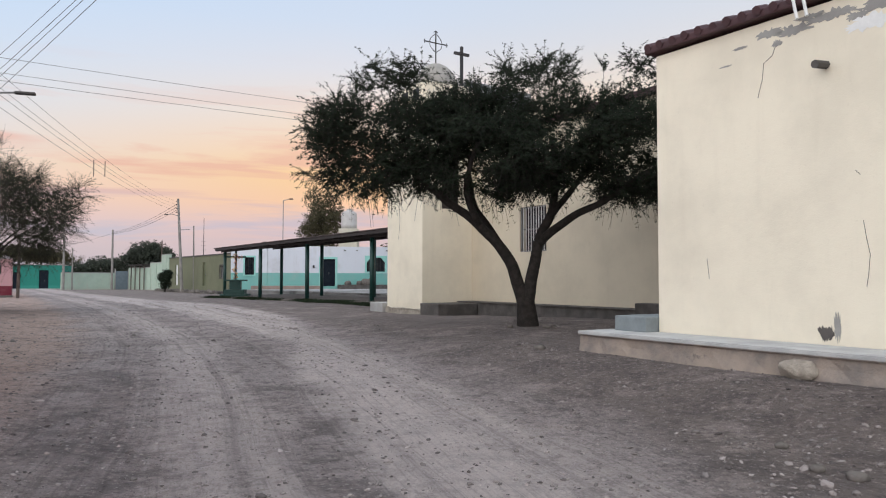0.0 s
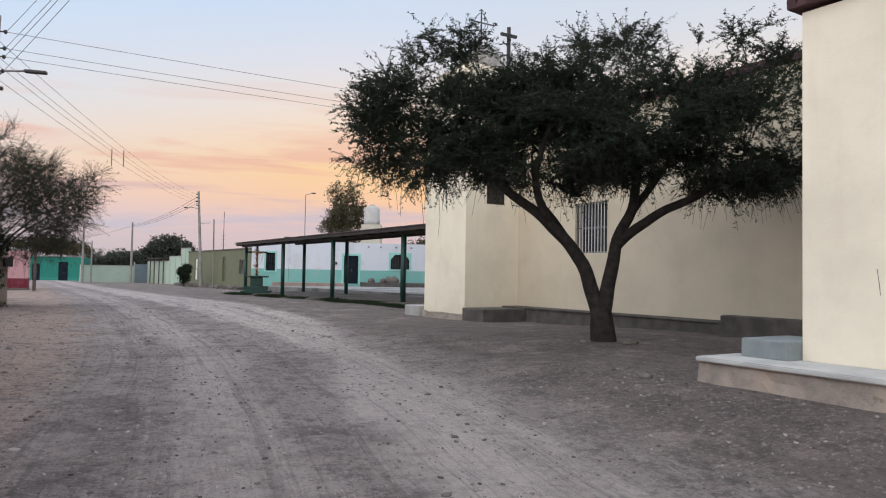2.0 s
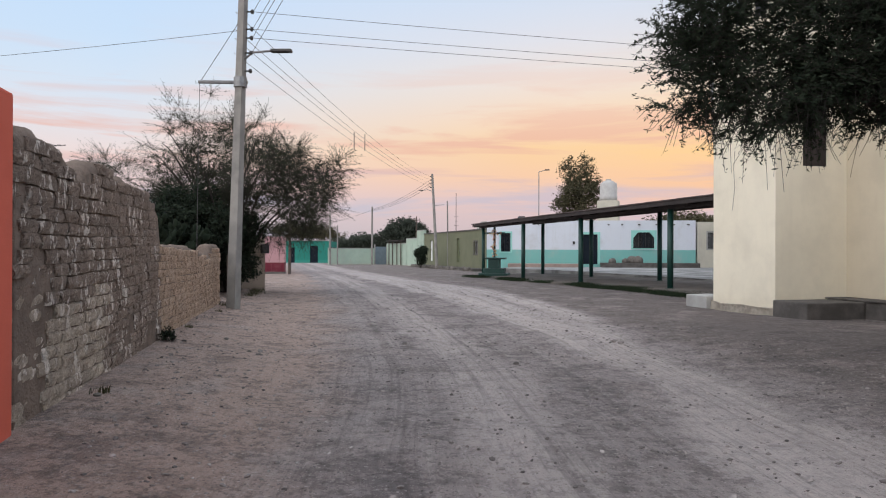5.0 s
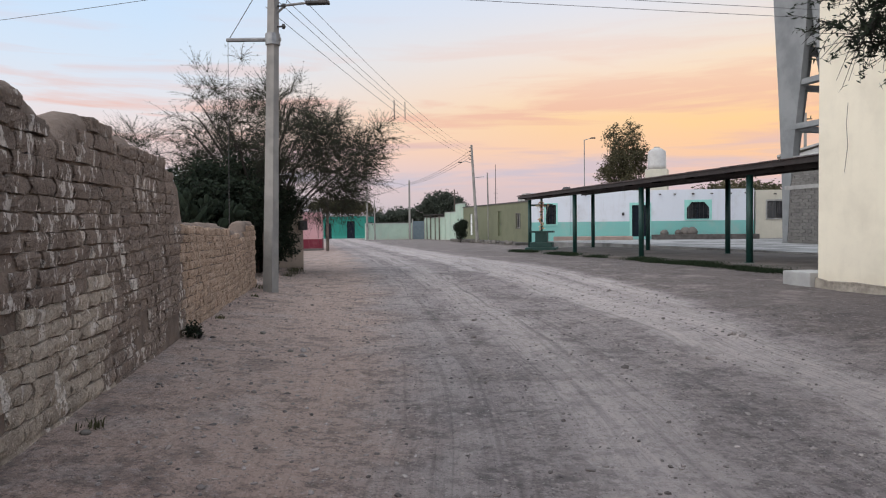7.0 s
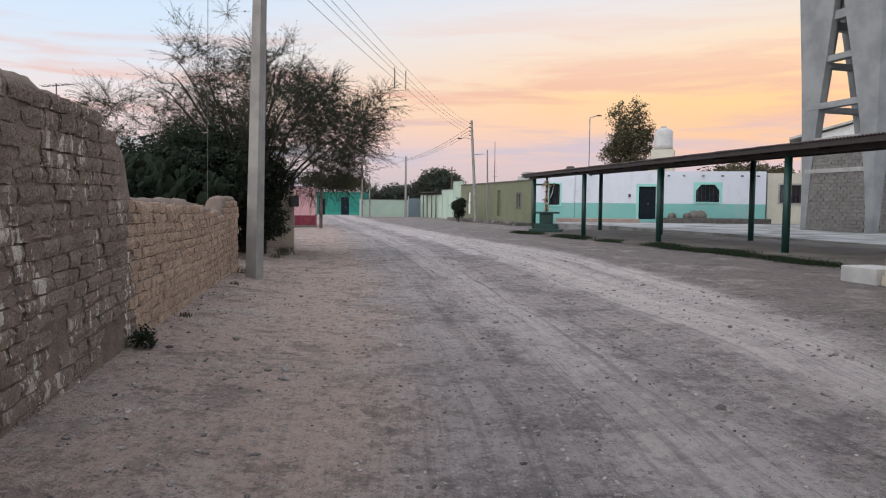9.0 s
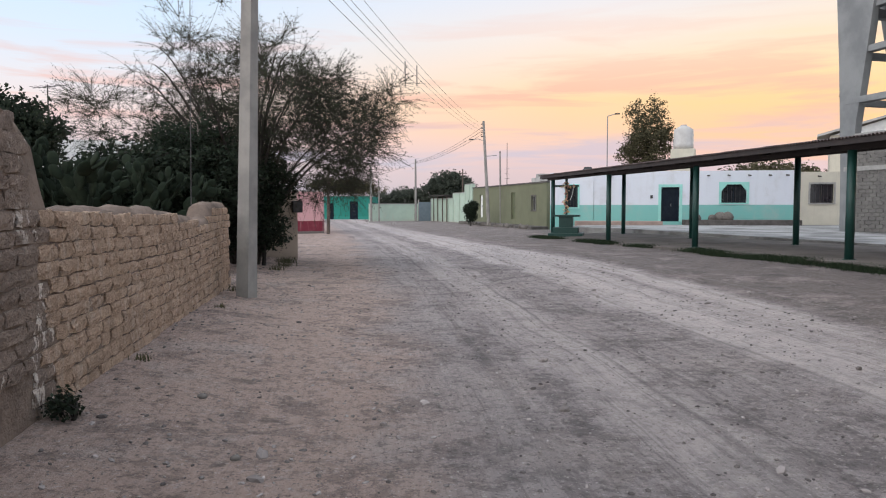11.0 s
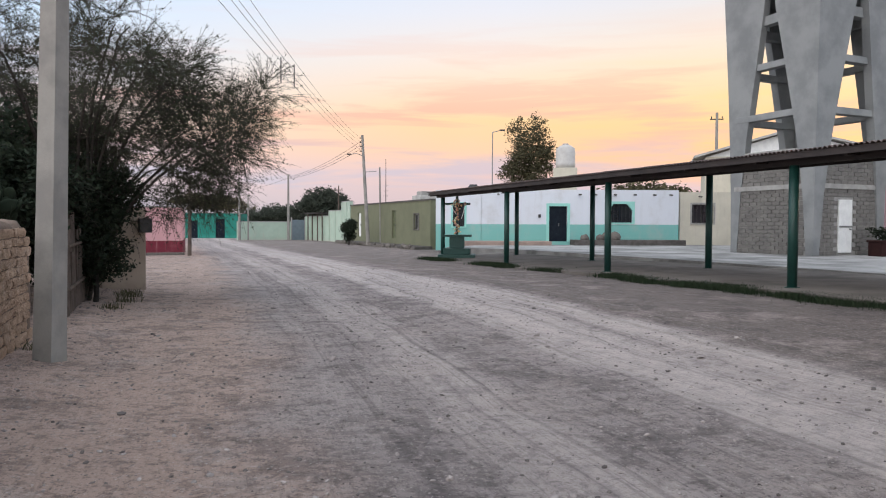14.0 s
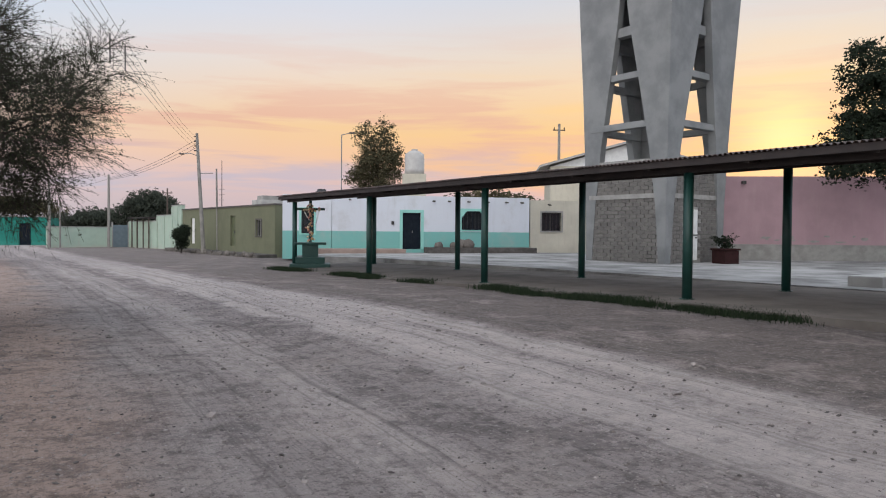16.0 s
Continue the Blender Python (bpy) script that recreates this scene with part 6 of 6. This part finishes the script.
def church_mesquite():
    b = Vector((1.62, 13.6, 0.55))
    t = thing("mesquite_tree", pose(*b), "dark spreading mesquite tree with a forked trunk before the church", "tree")
    T = Tree(31)
    T.limb([(0, 0, -0.15), (-0.03, 0, 0.25), (-0.07, 0, 0.55)], 0.23, 0.16, 12)
    T.limb([(-0.08, 0, 0.4), (-0.24, 0.05, 0.95), (-0.50, 0.0, 1.5), (-0.95, -0.1, 1.95), (-1.55, -0.2, 2.4), (-2.2, -0.3, 2.95)], 0.135, 0.055)
    T.limb([(-0.36, 0.03, 1.25), (-0.62, 0.4, 1.8), (-1.0, 0.8, 2.4), (-1.1, 1.1, 3.1)], 0.09, 0.045)
    T.limb([(-0.05, 0, 0.4), (0.08, 0.05, 1.0), (0.18, 0.1, 1.6), (0.45, 0.1, 2.2), (0.6, 0.2, 2.9), (0.5, 0.3, 3.7)], 0.13, 0.05)
    T.limb([(0.2, 0.1, 1.6), (0.7, -0.1, 2.05), (1.4, -0.2, 2.4), (2.2, -0.2, 2.95)], 0.09, 0.045)
    T.limb([(0.4, 0.1, 2.1), (1.0, 0.6, 2.8), (1.5, 0.9, 3.5)], 0.075, 0.035)
    T.limb([(-0.95, -0.1, 1.95), (-1.2, -0.5, 2.6), (-1.0, -0.7, 3.4)], 0.075, 0.035)
    blobs = [(-2.8, -0.2, 3.45, 1.5, 1.6, 0.70), (-1.5, 0, 3.65, 1.8, 2.0, 0.8), (0.3, 0.1, 3.75, 1.9, 2.1, 0.85), (2.2, 0.1, 3.65, 1.7, 1.9, 1.0),
             (-0.4, -0.3, 3.15, 2.7, 1.9, 0.5), (2.5, 0.0, 3.0, 1.3, 1.4, 0.6), (-2.2, 0.2, 4.5, 1.1, 1.2, 0.38), (0.5, 0.1, 5.0, 1.1, 1.2, 0.40), (-0.7, 0.2, 4.35, 1.1, 1.2, 0.45), (-0.3, 0.1, 3.95, 1.2, 1.3, 0.55),
             (-3.7, -0.3, 3.3, 0.7, 0.8, 0.40), (2.3, 0.1, 4.85, 1.2, 1.1, 0.45), (-3.5, -0.2, 4.05, 0.8, 0.9, 0.40), (1.4, 0.3, 5.15, 0.8, 0.8, 0.25), (-2.9, 0.2, 4.6, 0.6, 0.7, 0.25)]
    T.grow(shaped_points(T.rng, blobs, 150), 0.05, 0.16)
    blobs = clumps(T.rng, blobs, 110, 0.30, 0.68, 0.45) + [(-2.9, -0.3, 3.0, 0.8, 0.8, 0.35), (-2.2, -0.2, 3.2, 0.9, 0.9, 0.4), (-3.6, -0.3, 3.5, 0.6, 0.6, 0.35), (-3.7, -0.3, 2.95, 0.5, 0.5, 0.25), (-3.0, -0.3, 2.7, 0.6, 0.6, 0.25), (-1.6, -0.4, 2.7, 0.7, 0.7, 0.25), (0.2, -0.4, 2.75, 0.7, 0.7, 0.25), (1.9, -0.3, 2.65, 0.8, 0.8, 0.25)]
    T.grow(shaped_points(T.rng, blobs, 1700), 0.018, 0.20, 0.03, 3)
    segs = T.twigs(7, 0.40, 0.06)
    low = [tip for tip in T.tips if tip[1].z < 3.05]
    T.tips = low
    segs += T.twigs(5, 0.40, 0.5, 0.005, 0.8)[::3]
    part("trunk", T.bm, M_BARK, t, "dark rough forked trunk and limbs", True)
    me = T.leaves(segs, 11, 0.034, 0.24, 0.018)
    me.materials.append(M_LEAF)
    o = new("crown", me)
    o.parent = t


church_mesquite()


def yard_mesquite():
    x, y = -17.2, 25.3
    t = thing("feathery_tree", pose(x, y, ground_z(x, y)), "wide feathery tree with many thin branches above the adobe wall", "tree")
    T = Tree(57)
    for k in range(26):
        a = 2 * math.pi * k / 26 * 3 + T.rng.uniform(-0.2, 0.2)
        up = T.rng.uniform(0.15, 1.0)
        r = 3.3 * math.sqrt(1 - 0.75 * up * up) * T.rng.uniform(0.75, 1.05)
        h = 2.3 + 3.3 * up
        bx, by = 0.3 * math.cos(a), 0.3 * math.sin(a)
        T.limb([(bx, by, -0.1), (bx * 2.0, by * 2.0, 0.8), (r * 0.42 * math.cos(a), r * 0.42 * math.sin(a), h * 0.62), (r * 0.8 * math.cos(a), r * 0.8 * math.sin(a), h * 0.92), (r * math.cos(a), r * math.sin(a), h)], T.rng.uniform(0.035, 0.075), 0.010, 5)
    blobs = [(-0.5, 0, 4.1, 3.1, 2.7, 1.7), (-2.7, -0.8, 3.4, 1.9, 1.8, 1.3), (1.8, 0.6, 3.7, 2.0, 2.0, 1.3), (-0.2, 0, 2.5, 2.7, 2.2, 1.2), (-0.4, 0, 6.0, 2.2, 2.0, 0.8), (2.9, 1.2, 3.7, 1.2, 1.2, 0.9), (1.4, 0.6, 5.1, 1.6, 1.5, 0.8),
             (2.5, 1.0, 3.0, 1.4, 1.3, 0.8), (-1.0, -0.6, 1.9, 1.6, 1.4, 0.9), (-0.6, -0.4, 2.8, 1.6, 1.5, 1.3)]
    T.grow(shaped_points(T.rng, blobs, 160), 0.03, 0.08)
    blobs = clumps(T.rng, blobs, 80, 0.4, 0.9, 0.8)
    T.grow(shaped_points(T.rng, blobs, 1250), 0.012, 0.10, -0.04, 3)
    segs = T.twigs(9, 0.75, 0.10, 0.0042, 0.45)
    part("trunk", T.bm, M_BARK_PALE, t, "many thin grey-brown branches", True)
    me = T.leaves(segs, 8, 0.027, 0.26, 0.024)
    me.materials.append(M_LEAF_DRY)
    o = new("crown", me)
    o.parent = t


yard_mesquite()


def leafy_tree(name, x, y, blobs, label, leaf, trunk_h, r, n1, n2, per, size, seed, tw=0.5, z=None):
    zz = ground_z(x, y) if z is None else z
    t = thing(name, pose(x, y, zz), label, "tree")
    T = Tree(seed)
    T.limb([(0, 0, -0.1), (0.05, 0, trunk_h * 0.5), (0, 0.05, trunk_h)], r, r * 0.35, 7)
    T.grow(shaped_points(T.rng, blobs, n1), r * 0.5, 0.15)
    T.grow(shaped_points(T.rng, blobs, n2), r * 0.25, 0.15, 0, 3)
    segs = T.twigs(3, tw, 0.1, 0.006)
    part("trunk", T.bm, M_BARK, t, "", True)
    me = T.leaves(segs, per, size, 0.5, size * 1.6)
    me.materials.append(leaf)
    o = new("crown", me)
    o.parent = t
    return t


leafy_tree("poplar_tree", -12.3, 73.5, [(0, 0, 6.5, 1.9, 1.9, 2.6), (-0.8, 0, 8.8, 1.0, 1.0, 1.9), (0.6, 0, 9.2, 0.9, 0.9, 1.7), (1.4, 0, 7.6, 0.9, 1, 1.3), (-1.3, 0, 6.2, 1.2, 1, 1.2)], "tall olive poplar behind the white house", M_LEAF_POP, 8, 0.25, 60, 420, 8, 0.085, 71, 0.6)
leafy_tree("round_tree", -42.0, 103.0, [(0, 0, 4.6, 3.0, 3.0, 1.9), (1.5, 0, 3.9, 2.0, 2, 1.4), (-2.4, 0, 3.6, 2.2, 2, 1.3)], "round dark tree beyond the far wall", M_LEAF_FAR, 3.5, 0.25, 40, 330, 8, 0.16, 72, 0.7)
leafy_tree("round_tree", -50.0, 106.0, [(0, 0, 3.0, 3.4, 2.6, 1.2), (-4.0, 0, 2.5, 3.0, 2.4, 1.0)], "low dark tree beyond the far wall", M_LEAF_FAR, 2.4, 0.2, 30, 220, 8, 0.16, 73, 0.7)
leafy_tree("plaza_tree", 12.2, 44.3, [(0, 0, 6.4, 2.9, 2.9, 2.0), (-1.6, 0, 4.6, 2.2, 2.4, 1.4), (-1.4, 0, 8.2, 1.6, 1.8, 1.2), (1.5, 0, 6, 2.5, 2.5, 2.2)], "dark leafy tree at the edge of the plaza", M_LEAF, 5, 0.3, 80, 800, 12, 0.085, 74, 0.55, 0.66)
for i, (x, y, s) in enumerate(((-3.0, 78, 1.0), (2.5, 80, 0.8), (-20, 120, 1.2), (-66, 118, 1.2), (-75, 125, 1.3))):
    leafy_tree("far_tree", x, y, [(0, 0, 4.3 * s, 3.2 * s, 2.4, 1.1 * s), (3 * s, 0, 3.9 * s, 2.4 * s, 2.0, 1.0 * s)], "low dusty green tree far behind the houses", M_LEAF_POP, 3.4 * s, 0.2, 24, 150, 7, 0.16, 80 + i, 0.7)
leafy_tree("street_shrub", -26.9, 69.6, [(0, 0, 1.1, 0.45, 0.4, 0.8), (0.25, 0, 1.7, 0.35, 0.3, 0.4), (-0.3, 0, 1.5, 0.3, 0.3, 0.35)], "small dark shrub by the olive house", M_LEAF, 1.3, 0.07, 16, 90, 8, 0.08, 90, 0.2)

# ---------------------------------------------------------------- yard behind the adobe wall


def cactus(x, y, h, seed):
    rng = random.Random(seed)
    t = thing("prickly_pear", pose(x, y, ground_z(x, y)), "tall dark prickly pear cactus with flat round pads", "cactus", "prickly pears in the yard")

    def pad(p, up, size, level):
        side = up.cross(Vector((rng.uniform(-1, 1), rng.uniform(-1, 1), 0.1))).normalized()
        nrm = side.cross(up)
        bm = bmesh.new()
        bmesh.ops.create_uvsphere(bm, u_segments=10, v_segments=6, radius=1)
        m = Matrix((side * size * 0.42, nrm * size * 0.11, up * size * 0.56)).transposed().to_4x4()
        m.translation = p + up * size * 0.5
        bmesh.ops.transform(bm, matrix=m, verts=bm.verts)
        part("pad", bm, M_CACTUS, t, "", True)
        if level > 0:
            for _ in range(rng.choice((1, 1, 1, 2, 2))):
                a = rng.uniform(-0.9, 0.9)
                d = (up * math.cos(a) + side * math.sin(a) + nrm * rng.uniform(-0.4, 0.4)).normalized()
                pad(p + up * size * 0.5 + d * size * 0.42, (d + Vector((0, 0, 0.35))).normalized(), size * rng.uniform(0.8, 1.0), level - 1)

    for k in range(4):
        pad(Vector((rng.uniform(-0.3, 0.3), rng.uniform(-0.3, 0.3), -0.05)), Vector((rng.uniform(-0.2, 0.2), 0, 1)).normalized(), h / 7.0, 8)


for i, (x, y, h) in enumerate(((-16.4, 19.3, 3.2), (-15.9, 20.0, 3.0), (-17.2, 18.9, 3.3), (-16.4, 21.0, 2.8))):
    cactus(x, y, h, 100 + i)

leafy_tree("yard_bush", -17.6, 22.6, [(0, 0, 1.7, 1.9, 1.6, 1.3), (-1.2, -1.0, 1.5, 1.4, 1.4, 1.1), (0.6, 0.8, 2.2, 1.4, 1.3, 1.2)], "dense dark bush behind the adobe wall", M_LEAF, 1.6, 0.1, 40, 520, 9, 0.06, 95, 0.35)
leafy_tree("yard_bush", -20.5, 26.5, [(0, 0, 1.8, 2.4, 2.0, 1.7), (1.4, 0.8, 2.3, 1.6, 1.5, 1.4)], "dense dark bush behind the adobe wall", M_LEAF, 1.6, 0.1, 40, 520, 9, 0.07, 96, 0.4)
leafy_tree("yard_bush", -16.55, 25.2, [(0, 0, 1.2, 0.6, 0.6, 0.9), (-0.4, -0.7, 1.4, 0.7, 0.7, 1.0), (0, 0.2, 2.1, 0.7, 0.7, 0.6)], "dark hanging bush beside the gate pillar", M_LEAF, 1.3, 0.06, 30, 420, 9, 0.045, 99, 0.3)
leafy_tree("yard_tree", -34.0, 31.0, [(0, 0, 4.6, 2.6, 2.6, 1.5)], "green tree behind the white yard house", M_LEAF, 3.4, 0.2, 40, 300, 9, 0.12, 97, 0.5)

yh = thing("yard_house", along((-37.5, 35.5), (-31.0, 41.5)), "white plastered house deep in the yard", "house")
shell(yh, gap((-37.5, 35.5), (-31.0, 41.5)), 6, 5.2, [(3.4, 4.4, 0.3, 2.5)], M_WHITEPAINT, M_ROOFDUST, 0.0)
leaf_door(yh, 3.4, 4.4, 0.3, 2.5, 0.15, M_BLUEDARK, "dark door", 1)
ym = thing("antenna", pose(-33.5, 33.0, 0.2), "thin television antenna on a pole in the yard", "antenna")
part("pole", tube_bm([(0, 0, 0), (0, 0, 7.0)], 0.03, 5), M_IRON, ym)
part("boom", tube_bm([(-0.9, 0, 6.9), (0.9, 0.2, 6.95)], 0.02, 4), M_IRON, ym)
for k in range(6):
    part("element", tube_bm([(-0.8 + k * 0.32, -0.25, 6.93), (-0.8 + k * 0.32, 0.3, 6.93)], 0.012, 4), M_IRON, ym)


def gate_post():
    t = thing("gate_pillar", along((-18.35, 27.75), (-17.75, 28.6)), "weathered plastered gate pillar with a wooden post", "pillar")
    part("pillar", bbox(0.0, 1.05, 0, 0.4, 0.1, 2.25, 0.03), M_BEIGEDIRT, t)
    part("meter_box", bbox(0.85, 1.15, -0.16, -0.002, 1.65, 2.0, 0.01), M_IRON, t)
    for x in (-0.28, -0.12):
        part("post", tube_bm([(x, -0.02, 0.1), (x - 0.03, 0, 2.3)], 0.055, 6), M_WOOD, t)
    f = thing("stick_fence", along((-15.2, 22.9), (-18.3, 27.6)), "old fence of dark weathered sticks", "fence")
    rng = random.Random(6)
    L = gap((-15.2, 22.9), (-18.3, 27.6))
    n = 30
    for i in range(n):
        x = L * i / n + rng.uniform(-0.05, 0.05)
        part("stick", tube_bm([(x, 0.1, 0.1), (x + rng.uniform(-0.08, 0.08), 0.1 + rng.uniform(-0.05, 0.05), rng.uniform(1.3, 2.1))], rng.uniform(0.025, 0.05), 5), M_WOOD, f)
    for z in (0.8, 1.5):
        part("rail", tube_bm([(0, 0.04, z), (L, 0.04, z + 0.05)], 0.03, 5), M_WOOD, f)


M_BEIGEDIRT = plaster("dirty_beige_plaster", (0.36, 0.29, 0.23), 0.4, (0.22, 0.17, 0.14), 0.3, 0.5)
gate_post()

leafy_tree("dry_shrub", -9.45, 13.3, [(0, 0, 0.09, 0.10, 0.10, 0.07)], "small dark weed at the foot of the adobe wall", M_LEAF, 0.12, 0.02, 12, 60, 6, 0.02, 98, 0.08)
blades("dry_weed", [(-7.3, 9.8, 0.5), (-16.2, 25.6, 1.2), (-15.6, 24.4, 1.0), (-16.8, 26.6, 1.4), (-17.0, 26.9, 1.2), (-10.4, 14.9, 0.5), (-12.2, 18.2, 0.5), (-13.5, 20.2, 0.9)], "dry grey-green weeds by the wall", M_DRYGRASS, 0.13, 4, 0.10, 60)

# planter by the pink wall
M_POTRED = rough_stuff("dark_red_masonry", (0.04, 0.016, 0.016), (0.028, 0.012, 0.012), 5, 50, 0.85, 0.4)
pl = thing("planter", pose(4.45, 44.6, 0.66, 0, 0, 20), "dark red square masonry planter with a sparse plant", "planter")
pot = bbox(-0.38, 0.38, -0.38, 0.38, 0, 0.56, 0.02)
box(pot, -0.43, 0.43, -0.43, 0.43, 0.565, 0.64, None, 0.015)
part("pot", pot, M_POTRED, pl)
lv = Tree(3)
lv.tips = [(Vector((0, 0, 0.55)), Vector((0.3 * math.cos(k), 0.3 * math.sin(k), 1.0))) for k in range(12)]
sg = lv.twigs(4, 0.35, 0.2)
part("stems", lv.bm, M_BARK, pl)
lme = lv.leaves(sg, 6, 0.06, 0.5, 0.06)
lme.materials.append(M_LEAF)
lo = new("foliage", lme)
lo.parent = pl
pb = mesh_object("plaza_bench", bbox(-1.2, 1.2, -0.4, 0.4, 0, 0.42, 0.03), M_CONC_PALE)
pb.matrix_basis = pose(3.35, 32.2, 0.5, 0, 0, 35)
tagged(pb, "low white concrete bench under the pergola", "bench")
